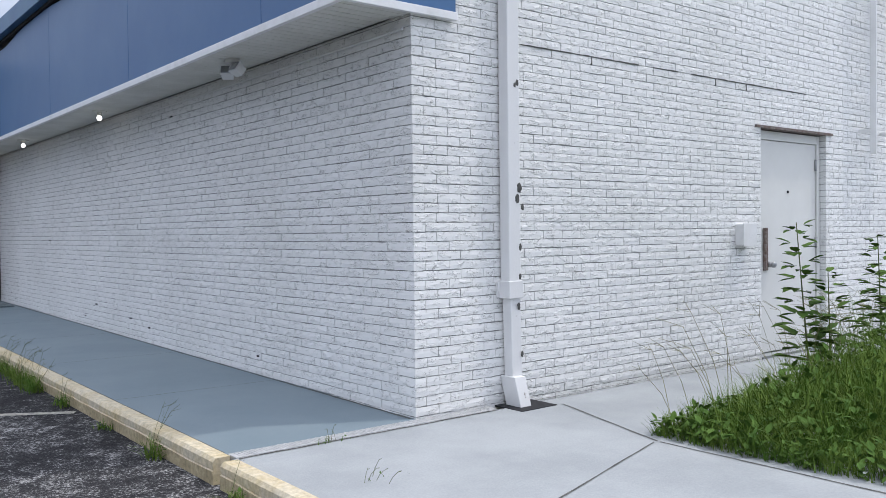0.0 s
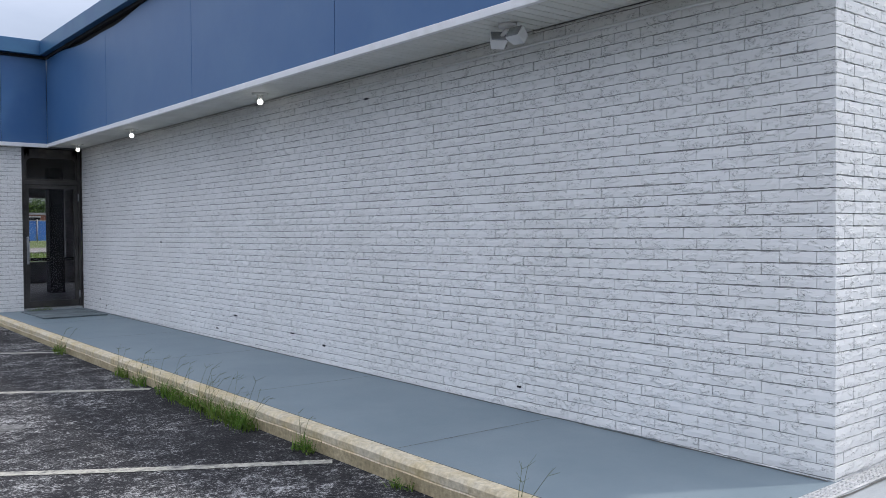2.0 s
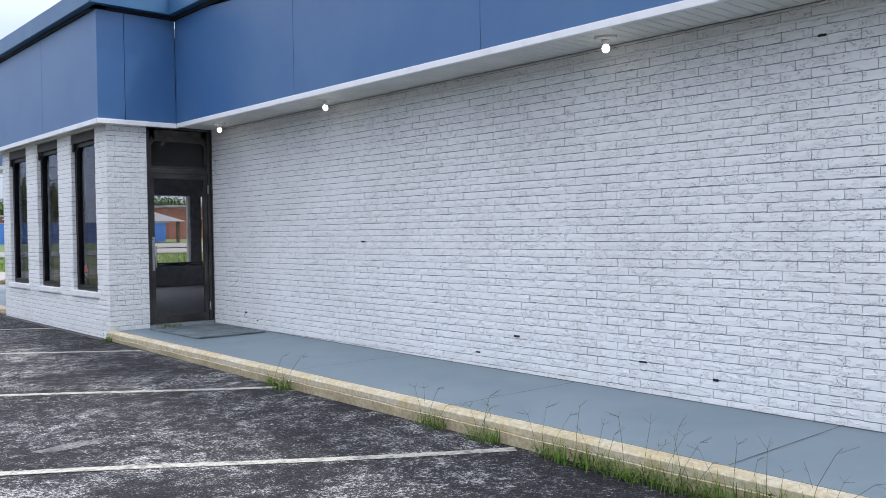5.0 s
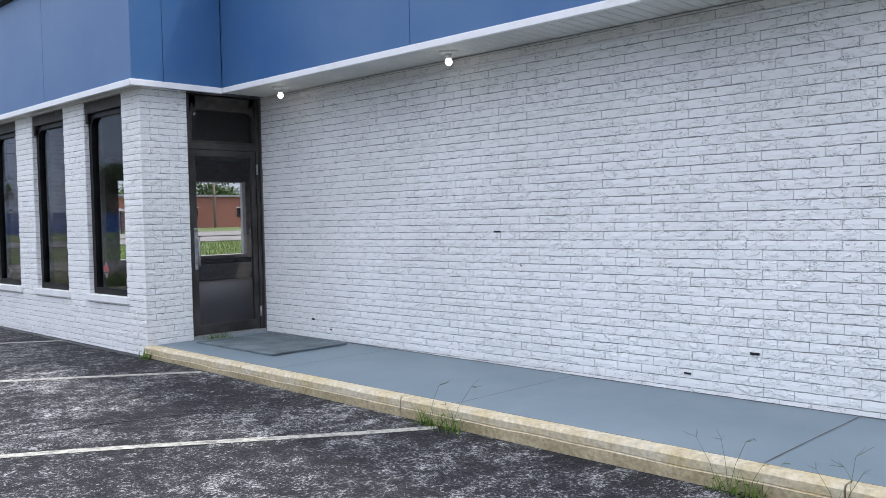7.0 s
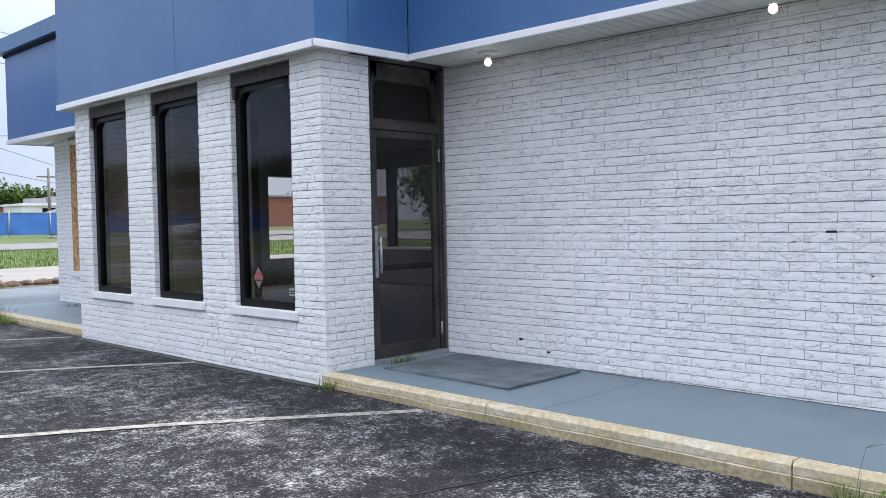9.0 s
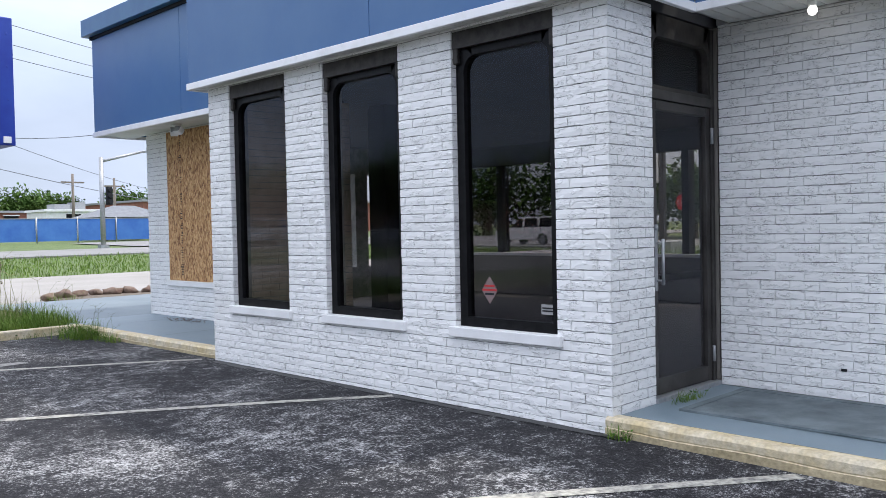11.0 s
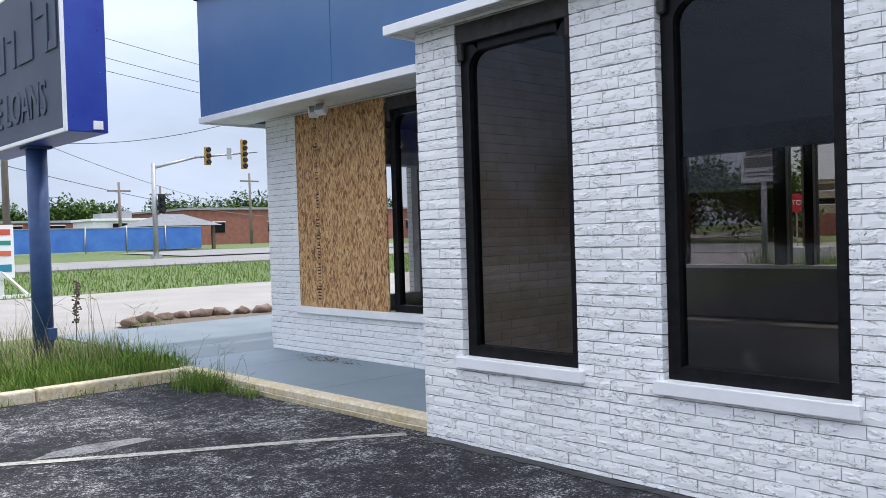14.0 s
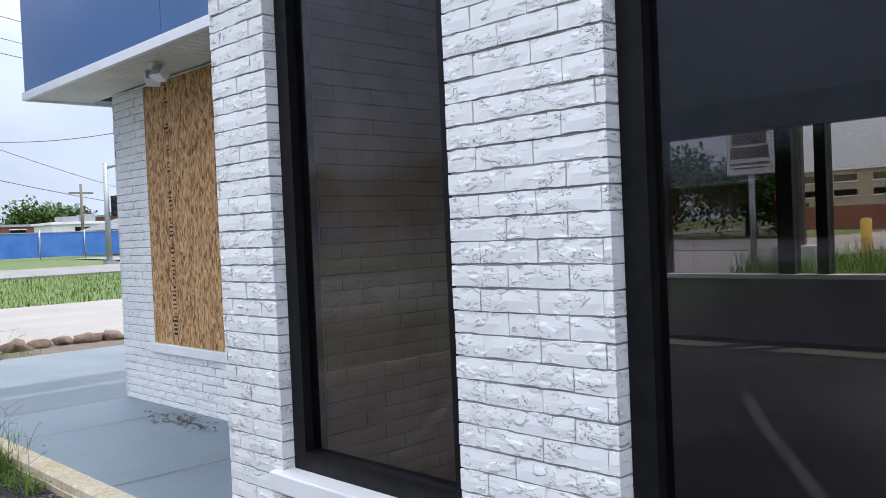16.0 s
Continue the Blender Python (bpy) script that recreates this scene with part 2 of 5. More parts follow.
M_BLUEGREY = mat("painted_walk", (0.145, 0.195, 0.228), 0.55, col2=(0.188, 0.238, 0.27), scale=1.2, bump=0.12, bscale=90, lo=0.35, hi=0.75)
M_CONC = mat("concrete", (0.27, 0.29, 0.305), 0.8, col2=(0.335, 0.355, 0.37), scale=1.4, bump=0.2, bscale=110, fine=0.06)
M_DRIVE = mat("pale_concrete", (0.23, 0.215, 0.195), 0.85, col2=(0.28, 0.265, 0.245), scale=0.5, bump=0.2, fine=0.06)
M_ROAD = mat("far_road", (0.17, 0.167, 0.163), 0.85, col2=(0.21, 0.205, 0.20), scale=0.6, fine=0.08)
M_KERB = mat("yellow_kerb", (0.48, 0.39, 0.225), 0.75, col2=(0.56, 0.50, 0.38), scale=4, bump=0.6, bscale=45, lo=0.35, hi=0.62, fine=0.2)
# lower kerb face: worn ochre, darkened in the colour for its shade
M_KERBSHADE = mat("shaded_kerb_face", (0.30, 0.245, 0.14), 0.85, col2=(0.44, 0.37, 0.235), scale=3, bump=0.7, bscale=45, lo=0.35, hi=0.68, fine=0.25)
M_LINE = mat("line_paint", (0.37, 0.36, 0.315), 0.8, col2=(0.13, 0.13, 0.125), scale=14, lo=0.47, hi=0.66, fine=0.3)
M_BLACK = mat("black_frame", (0.006, 0.006, 0.007), 0.35, col2=(0.012, 0.012, 0.013), scale=12, spec=0.12)
M_BRONZE = mat("bronze_frame", (0.030, 0.027, 0.025), 0.45, 0.4, col2=(0.085, 0.08, 0.075), scale=3, bump=0.05, lo=0.35, hi=0.75)
M_HEAD = mat("bronze_header", (0.022, 0.019, 0.018), 0.55, col2=(0.05, 0.045, 0.04), scale=10, spec=0.3)
M_GLASS = glass_mat("tinted_glass", (0.86, 0.84, 0.83))
M_GLASSDARK = glass_mat("film_glass", (0.46, 0.45, 0.46))
M_GLASSREAR = glass_mat("smoked_glass", (0.70, 0.68, 0.65))
M_BULB = mat("bulb_glow", (1.0, 0.97, 0.92), 0.3, emit=3.5)
M_GREYMETAL = mat("galvanised", (0.42, 0.43, 0.44), 0.45, 0.6, col2=(0.30, 0.31, 0.32), scale=14)
M_RUST = mat("rust", (0.10, 0.055, 0.04), 0.85, col2=(0.22, 0.20, 0.19), scale=30)
M_GROUND = mat("rough_grass_ground", (0.060, 0.10, 0.022), 0.95, col2=(0.11, 0.145, 0.045), scale=1.5, bump=0.6, bscale=30, fine=0.4)
M_LEAF = mat("leaf", (0.042, 0.095, 0.016), 0.8, col2=(0.085, 0.15, 0.03), scale=9, spec=0.15)
M_GRASS = mat("grass_blade", (0.07, 0.145, 0.02), 0.8, col2=(0.14, 0.20, 0.04), scale=4, spec=0.15)
M_STRAW = mat("dry_grass", (0.30, 0.26, 0.14), 0.8, col2=(0.18, 0.19, 0.08), scale=6)
M_FAR = mat("far_foliage", (0.040, 0.085, 0.020), 0.9, col2=(0.085, 0.14, 0.035), scale=0.8, spec=0.1)
M_STEM = mat("stem", (0.09, 0.11, 0.04), 0.8)
M_JOINT = mat("joint_dirt_shadow", (0.06, 0.06, 0.06), 0.95, col2=(0.12, 0.12, 0.11), scale=20)
M_BARK = mat("bark", (0.09, 0.07, 0.05), 0.9, col2=(0.14, 0.11, 0.08), scale=8, bump=0.5)
M_INT = mat("interior_wall", (0.24, 0.225, 0.20), 0.8, col2=(0.19, 0.175, 0.16), scale=2)
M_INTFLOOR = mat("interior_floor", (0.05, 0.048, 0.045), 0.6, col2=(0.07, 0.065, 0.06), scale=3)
M_REDBRICK = mat("red_brick", (0.22, 0.085, 0.06), 0.85, col2=(0.27, 0.12, 0.085), scale=2, fine=0.1)


# ---- mesh helpers ----
def box(bm, x0, x1, y0, y1, z0, z1, bevel=0.0):
    r = bmesh.ops.create_cube(bm, size=1)
    vs = r["verts"]
    bmesh.ops.scale(bm, vec=(x1 - x0, y1 - y0, z1 - z0), verts=vs)
    bmesh.ops.translate(bm, vec=((x0 + x1) / 2, (y0 + y1) / 2, (z0 + z1) / 2), verts=vs)
    if bevel:
        es = list({e for v in vs for e in v.link_edges})
        bmesh.ops.bevel(bm, geom=es, offset=bevel, segments=2, affect="EDGES", profile=0.5)


def cyl(bm, p, q, r0, r1=None, seg=12, caps=True):
    p, q = Vector(p), Vector(q)
    d = q - p
    m = Matrix.Translation((p + q) / 2) @ d.to_track_quat("Z", "Y").to_matrix().to_4x4()
    bmesh.ops.create_cone(bm, cap_ends=caps, segments=seg, radius1=r0, radius2=r0 if r1 is None else r1, depth=d.length, matrix=m)


def ball(bm, c, r, sc=(1, 1, 1), seg=12):
    bmesh.ops.create_uvsphere(bm, u_segments=seg, v_segments=max(6, seg // 2), radius=r,
                              matrix=Matrix.Translation(c) @ Matrix.Diagonal((*sc, 1)))


def mesh_ob(name, bm, material, smooth=False):
    me = bpy.data.meshes.new(name)
    bm.to_mesh(me)
    bm.free()
    me.materials.append(material)
    if smooth:
        for p in me.polygons:
            p.use_smooth = True
    return new(name, me)


def part(name, bm, material, parent, label="", smooth=False):
    ob = mesh_ob(name, bm, material, smooth)
    ob.parent = parent
    if parent.type == "EMPTY":
        ob.matrix_parent_inverse = Matrix.Translation(-parent.location)
    if label:
        ob["label"] = label
    return ob


def pbox(name, b, material, parent, label="", bevel=0.0):
    bm = bmesh.new()
    box(bm, *b, bevel)
    return part(name, bm, material, parent, label)


def thing(name, at, label, category, group="", kind=""):
    e = new(name)
    e.location = at
    e.empty_display_size = 0.1
    return tagged(e, label, category, group, kind)


def setting(name, bm, material, label, category):
    return tagged(mesh_ob(name, bm, material), label, category, "", "structure")


def interp(knots):
    xs, ys = [k[0] for k in knots], [k[1] for k in knots]
    return lambda v: float(np.interp(v, xs, ys))


# height of the lot and of the painted walk along y
zg = interp([(-900, -0.3), (-60, -0.12), (0, -0.05), (4, -0.03), (8.6, 0.0), (13.5, 0.04), (17.8, 0.10), (22.7, 0.115), (36, 0.10),
             (50, 0.22), (65, 0.58), (80, 0.85), (110, 1.2), (900, 3)])
zs = interp([(-30, 0.05), (-5, 0.09), (4.7, 0.125), (17.8, 0.212), (27, 0.225), (60, 0.225)])


def sheet(x0, x1, ys, zf, dz, thick=0.0, nx=1):
    """A strip of ground that follows the height zf along y, with an optional thickness."""
    bm = bmesh.new()
    rows = []
    for y in ys:
        rows.append([bm.verts.new((x0 + (x1 - x0) * i / nx, y, zf(y) + dz)) for i in range(nx + 1)])
    for a, b in zip(rows, rows[1:]):
        for i in range(nx):
            bm.faces.new((a[i], a[i + 1], b[i + 1], b[i]))
    if thick:
        r = bmesh.ops.extrude_face_region(bm, geom=bm.faces[:])
        vs = [v for v in r["geom"] if isinstance(v, bmesh.types.BMVert)]
        bmesh.ops.translate(bm, vec=(0, 0, -thick), verts=vs)
        bmesh.ops.recalc_face_normals(bm, faces=bm.faces[:])
    return bm


def steps(a, b, n):
    return [a + (b - a) * i / n for i in range(n + 1)]


# ---- plan ----
XF, YS, YD, XB, YB, YE = 3.513, 4.725, 17.82, 2.03, 22.69, 27.08   # front wall, side wall, door wall, bay face, bay end, far corner
SOF, XP, FT, CT = 2.93, 2.94, 4.39, 4.65                            # soffit, fascia face, fascia top, cap top
XK = 2.0                                                            # outer face of the kerb
XR = 9.5                                                            # rear window wall

# ---- ground ----
setting("ground", sheet(-700, 700, [-700, -200, -60, 0, 4, 8.6, 13.5, 17.8, 22.7, 36, 50, 65, 80, 110, 300, 900], zg, -0.05),
        M_GROUND, "rough green grass and soil out to the horizon", "ground")
setting("parking_lot", sheet(-24, 2.6, steps(-25, 27.4, 40), zg, 0.0, 0.0, 4), M_ASPHALT,
        "weathered black asphalt parking lot with pale worn patches", "asphalt")
walk_ob = setting("pavement_front", sheet(XK + 0.1, XF + 0.1, [4.72, 7.2, 10.1, 13.1, 16, 17.9], zs, 0.0, 0.3), M_BLUEGREY,
                  "blue-grey painted concrete walk along the brick wall", "walkway")
setting("pavement_side", sheet(XK + 0.1, 40, [-20, -5, 0, 3, 4.60], zs, -0.005, 0.3), M_CONC, "pale bare concrete slab beside the building", "concrete slab")
setting("pavement_recess", sheet(XK + 0.1, XF + 0.1, [22.6, 24.5, 26.2, 27.0], zs, 0.0, 0.3), M_BLUEGREY,
        "blue-grey painted concrete walk by the boarded window", "walkway")
# same blue-grey walk, its colour lowered to offset the sun on this corner
M_GREYWALK = mat("darkened_walk", (0.13, 0.165, 0.19), 0.75, col2=(0.17, 0.205, 0.225), scale=1.2, bump=0.15, bscale=80)
setting("pavement_corner", sheet(2.3, 9, [27.0, 29, 31.0], zs, -0.004, 0.3), M_GREYWALK, "blue-grey concrete walk round the far corner", "walkway")
setting("driveway", sheet(-60, 90, [31.4, 33, 36, 39, 41.5], zg, 0.03, 0.2), M_DRIVE, "pale concrete driveway behind the grass island", "driveway")
setting("road", sheet(-300, 300, [57, 60, 64], zg, 0.03, 0.2), M_ROAD, "grey street beyond the grass strip", "road")


def kerb(name, x0, x1, y0, y1, zf, label):
    bm = bmesh.new()
    ys = steps(y0, y1, max(2, int(abs(y1 - y0) / (0.12 if y0 > 0 else 2))))
    rings = []
    for y in ys:
        t = zf(y) + 0.004
        a, c = 0.012 * noise.noise((y * 2.1, 3, x0)), 0.007 * noise.noise((y * 6.5, 9, x0))
        chip = 0.02 * max(0.0, noise.noise((y * 1.3, 5, x0)) - 0.25)
        prof = [(x0, -0.3), (x0 + c * 0.4, -0.078 + a), (x0 + 0.010, -0.073 + a), (x0 + 0.005, -0.067 + a), (x0 + 0.004 + c * 0.5, -0.022 - chip),
                (x0 + 0.022 + chip * 1.5, 0.0), (x1, 0.0), (x1, -0.3)]
        rings.append([bm.verts.new((px, y, t + pz)) for px, pz in prof])
    for a, b in zip(rings, rings[1:]):
        for i in range(7):
            f = bm.faces.new((a[i], a[i + 1], b[i + 1], b[i]))
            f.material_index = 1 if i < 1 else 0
    bm.faces.new(rings[0])
    bm.faces.new(rings[-1])
    bmesh.ops.recalc_face_normals(bm, faces=bm.faces[:])
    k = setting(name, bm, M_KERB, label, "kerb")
    k.data.materials.append(M_KERBSHADE)
    return k


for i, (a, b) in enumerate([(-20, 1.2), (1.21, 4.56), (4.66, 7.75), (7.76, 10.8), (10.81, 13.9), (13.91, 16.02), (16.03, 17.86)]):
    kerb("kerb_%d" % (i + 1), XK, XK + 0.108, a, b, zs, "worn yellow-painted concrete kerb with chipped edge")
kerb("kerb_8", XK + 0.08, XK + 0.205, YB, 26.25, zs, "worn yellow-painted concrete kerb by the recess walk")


def line(y0, n):
    bm = bmesh.new()
    d = Vector((-0.84, 0.545, 0))
    s = Vector((0.545, 0.84, 0)) * 0.045
    pts = []
    for k in range(15):
        c = Vector((1.95, y0, 0)) + d * (5.6 * k / 14)
        c.y += 0.03 * math.sin(k * 0.7 + n)
        for q in (c - s, c + s):
            pts.append(bm.verts.new((q.x, q.y, zg(q.y) + 0.005)))
    for k in range(14):
        bm.faces.new((pts[2 * k], pts[2 * k + 1], pts[2 * k + 3], pts[2 * k + 2]))
    setting("parking_line_%d" % n, bm, M_LINE, "worn off-white painted parking stall line", "parking line")


for n, y in enumerate([4.15, 7.22, 10.45, 13.5, 16.62, 19.85, 22.8]):
    line(y, n + 1)

# ---- walls ----
COURSE, BL, JOINT, HEAD = 0.0677, 0.2095, 0.0064, 0.0035


def wall_body(name, plane, axis, u0, u1, z0, z1, sign, holes, label, thick=0.22):
    """A wall on the plane x (axis 'x') or y with rectangular holes; its outer face looks along sign."""
    us = sorted({u0, u1, *[h[0] for h in holes], *[h[1] for h in holes]})
    zz = sorted({z0, z1, *[h[2] for h in holes], *[h[3] for h in holes]})
    bm = bmesh.new()
    p0 = plane - sign * 0.009
    p1 = plane - sign * thick
    lo, hi = min(p0, p1), max(p0, p1)
    for a, b in zip(us, us[1:]):
        run = None
        for c, d in list(zip(zz, zz[1:])) + [(None, None)]:
            solid = c is not None and not any(h[0] <= (a + b) / 2 <= h[1] and h[2] <= (c + d) / 2 <= h[3] for h in holes)
            if solid:
                run = (run[0], d) if run else (c, d)
            elif run:
                if axis == "x":
                    box(bm, lo, hi, a, b, *run)
                else:
                    box(bm, a, b, lo, hi, *run)
                run = None
    return setting(name, bm, M_MORTAR, label, "wall")


def brick_faces(rng, nu=6, nz=2):
    """A rock-faced brick in unit size: u, z in 0..1, depth in metres (0 is the face)."""
    v, f = [], []
    for j in range(nz + 1):
        for i in range(nu + 1):
            edge = i in (0, nu) or j in (0, nz)
            d = -0.0014 - 0.0016 * rng.random() if edge else rng.uniform(-0.0008, 0.0012)
            wave = rng.uniform(-0.035, 0.035) if j in (0, nz) and 0 < i < nu else 0.0
            v.append((i / nu, j / nz + wave, d))
    w = nu + 1
    for j in range(nz):
        for i in range(nu):
            a = j * w + i
            f.append((a, a + 1, a + w + 1, a + w))
    ring = list(range(nu)) + [nu + j * w for j in range(nz)] + [nz * w + i for i in range(nu, 0, -1)] + [j * w for j in range(nz, 0, -1)]
    base = len(v)
    for k in ring:
        v.append((v[k][0], v[k][1], -1.0))
    for k in range(len(ring)):
        a, b = ring[k], ring[(k + 1) % len(ring)]
        f.append((b, a, base + k, base + (k + 1) % len(ring)))
    return np.array(v), f


RNG = random.Random(5)
TEMPL = [brick_faces(RNG) for _ in range(10)]


def place(tv, plane, axis, sign, u0, u1, z0, z1, depth):
    u = u0 + tv[:, 0] * (u1 - u0)
    z = z0 + tv[:, 1] * (z1 - z0)
    d = np.where(tv[:, 2] < -0.5, -depth, tv[:, 2]) * sign + plane
    return np.stack([d, u, z], 1) if axis == "x" else np.stack([u, d, z], 1)


LATER = []


def bricks(wall, plane, axis, u0, u1, z0, z1, sign, holes, near, material=None):
    """All the bricks of a wall: those of the stretch near (up to 300) as parts, the rest joined."""
    full, rest = [], []
    pitch = BL + HEAD
    for c in range(int(z0 / COURSE), int(z1 / COURSE) + 1):
        a, b = c * COURSE + JOINT / 2, (c + 1) * COURSE - JOINT / 2
        a, b = max(a, z0), min(b, z1)
        if b - a < 0.012:
            continue
        edges = sorted([(h[0], h[1]) for h in holes if h[2] < (a + b) / 2 < h[3]])
        runs, s = [], u0
        for h0, h1 in edges:
            runs.append((s, h0, s > u0, True))
            s = h1
        runs.append((s, u1, s > u0, False))
        off = (c % 2) * pitch / 2 + RNG.uniform(-0.006, 0.006)
        for r0, r1, o0, o1 in runs:
            k = math.floor((r0 - u0 - off) / pitch)
            while True:
                p, q = u0 + off + k * pitch, u0 + off + k * pitch + BL
                k += 1
                if p >= r1:
                    break
                p2, q2 = max(p, r0), min(q, r1)
                if q2 - p2 < 0.02:
                    continue
                if r1 - q2 < 0.02:
                    q2 = r1
                if p2 - r0 < 0.02:
                    p2 = r0
                edge = (o0 and p2 - r0 < 0.001) or (o1 and r1 - q2 < 0.001)
                item = (p2, q2, a + RNG.uniform(-0.0012, 0.0012), b + RNG.uniform(-0.0012, 0.0012), 0.10 if edge else 0.016)
                ok = near and near[0] < p2 < near[1] and near[2] < a < near[3] and abs(q2 - p2 - BL) < 1e-6 and not edge and len(full) < 300
                (full if ok else rest).append(item)
    vs, fs, n = [], [], 0
    for p, q, a, b, dep in rest:
        tv, tf = RNG.choice(TEMPL)
        vs.append(place(tv, plane + sign * RNG.uniform(-0.0025, 0.0025), axis, sign, p, q, a, b, dep))
        fs += [tuple(i + n for i in f) for f in tf]
        n += len(tv)
    flip = (axis == "x") == (sign > 0)
    if not flip:
        fs = [f[::-1] for f in fs]
    me = bpy.data.meshes.new("brickwork")
    me.from_pydata(np.concatenate(vs).tolist(), [], fs)
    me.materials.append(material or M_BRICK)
    rest_ob = new("brickwork", me)
    rest_ob.parent = wall
    tagged(rest_ob, "rock-faced brick courses", "", "", "stuff")
    LATER.append((wall, plane, axis, sign, flip, full))


def single_bricks():
    for wall, plane, axis, sign, flip, full in LATER:
        meshes = []
        for tv, tf in TEMPL:
            me = bpy.data.meshes.new("brick")
            pts = place(tv, 0, axis, sign, 0, BL, 0, COURSE - JOINT, 0.016)
            me.from_pydata(pts.tolist(), [], tf if flip else [f[::-1] for f in tf])
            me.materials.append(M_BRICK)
            meshes.append(me)
        for p, q, a, b, dep in full:
            ob = new("brick", RNG.choice(meshes))
            pl = plane + sign * RNG.uniform(-0.0025, 0.0025)
            ob.location = (pl, p, a) if axis == "x" else (p, pl, a)
            ob.parent = wall


WINS = [(18.25, 19.20), (19.79, 20.77), (21.34, 22.30)]
WH = [(a, b, 0.70, 2.90) for a, b in WINS]
RW = (23.15, 26.46, 0.745, 2.90)
SD = (7.89, 9.20, 0.0, 2.44)


def wall(name, plane, axis, u0, u1, z0, z1, sign, holes, label, near, ends=(0, 0)):
    big = [(h[0] - 0.006, h[1] + 0.006, h[2], h[3]) for h in holes]
    w = wall_body(name, plane, axis, u0 + ends[0], u1 - ends[1], z0, z1, sign, big, label)
    bricks(w, plane, axis, u0, u1, z0, z1, sign, holes, near)
    return w


wall("wall_front", XF, "x", YS, YD, -0.05, SOF, -1, [], "white-painted rock-faced brick wall under a soffit", (4.9, 7.2, 0.5, 2.2), (0.012, 0))
wall("wall_side", YS, "y", XF, 13.5, -0.1, 5.2, -1, [SD], "white-painted rock-faced brick side wall", (3.6, 6.0, 0.8, 2.6), (0.23, 0))
wall("wall_door", YD, "y", XB, 2.565, 0.0, SOF, -1, [], "narrow white-painted brick pier beside the glass door", (2.0, 2.6, 0.2, 2.9), (0.012, 0))
wall("wall_bay", XB, "x", YD, YB, 0.0, SOF, -1, WH, "white-painted brick bay with three tall windows", (19.2, 21.4, 0.3, 2.7), (0.23, 0.012))
wall("wall_bay_end", YB, "y", XB, XF, 0.0, SOF, 1, [], "white-painted brick end of the window bay", None, (0.012, 0))
wall("wall_recess", XF, "x", YB + 0.012, YE, 0.0, SOF, -1, [RW], "white-painted brick wall round the boarded window", (26.4, 27.1, 0.2, 2.9), (0, 0.012))
EW = [(4.3, 5.7, 0.75, 2.45), (6.0, 7.4, 0.75, 2.45), (7.7, 9.1, 0.75, 2.45)]
wall("wall_end", YE, "y", XF, XR + 0.2, 0.0, SOF, 1, EW, "white-painted brick end wall", None, (0.23, 0))

wi = wall_body("wall_bay_inner", YB - 0.225, "y", XB + 0.24, XF + 0.2, 0.2, 2.9, -1, [], "bare brick inner face of the window bay", 0.03)
bricks(wi, YB - 0.225, "y", XB + 0.24, XF + 0.2, 0.2, 2.9, -1, [], None, mat("brown_brick", (0.60, 0.52, 0.44), 0.85, col2=(0.48, 0.40, 0.33), scale=6, bump=0.4, bscale=60))

# upper walls, roof and the rear that close the building
bm = bmesh.new()
box(bm, XF + 0.02, 13.5, 4.95, YD + 0.2, 4.2, 4.32)
box(bm, XF + 0.02, XR + 0.2, YD + 0.2, YE - 0.25, 4.2, 4.32)
box(bm, XB + 0.1, XF + 0.02, YD + 0.1, YB - 0.1, 4.2, 4.32)
box(bm, 13.28, 13.5, 4.95, YD + 0.2, -0.1, 4.2)
box(bm, XR, 13.28, YD, YD + 0.2, -0.1, 4.2)
box(bm, XR + 0.02, XR + 0.2, YD + 0.2, YE, 2.95, 4.2)
box(bm, XF + 0.03, XR, YE - 0.22, YE - 0.03, 2.95, 4.2)
setting("roof", bm, M_SOFFIT, "flat roof and rear wall of the building", "roof")
bm = bmesh.new()
box(bm, XF - 0.02, XF + 0.2, 4.95, YD, SOF, 4.2)
box(bm, XF - 0.02, XF + 0.2, YB, YE - 0.25, SOF, 4.2)
setting("wall_upper", bm, M_MORTAR, "plain wall hidden behind the blue fascia", "wall")

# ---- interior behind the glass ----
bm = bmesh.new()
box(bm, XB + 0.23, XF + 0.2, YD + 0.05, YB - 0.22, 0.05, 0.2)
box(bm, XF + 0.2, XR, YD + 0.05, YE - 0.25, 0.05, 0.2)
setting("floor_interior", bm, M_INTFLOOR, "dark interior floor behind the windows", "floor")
# near-black ceiling colour carries the dimness of the unlit room
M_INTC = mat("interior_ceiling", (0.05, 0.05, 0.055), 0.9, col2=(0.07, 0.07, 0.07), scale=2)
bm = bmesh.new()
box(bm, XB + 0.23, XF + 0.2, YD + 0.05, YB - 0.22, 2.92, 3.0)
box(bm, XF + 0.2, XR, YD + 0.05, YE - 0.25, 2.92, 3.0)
setting("ceiling_interior", bm, M_INTC, "interior ceiling coloured near black for the dim room", "ceiling")
bm = bmesh.new()
box(bm, XF + 0.02, XR + 0.2, YD + 0.02, YD + 0.14, 0.2, 2.92)
setting("wall_interior", bm, M_INT, "plain interior wall in a dim room", "wall")


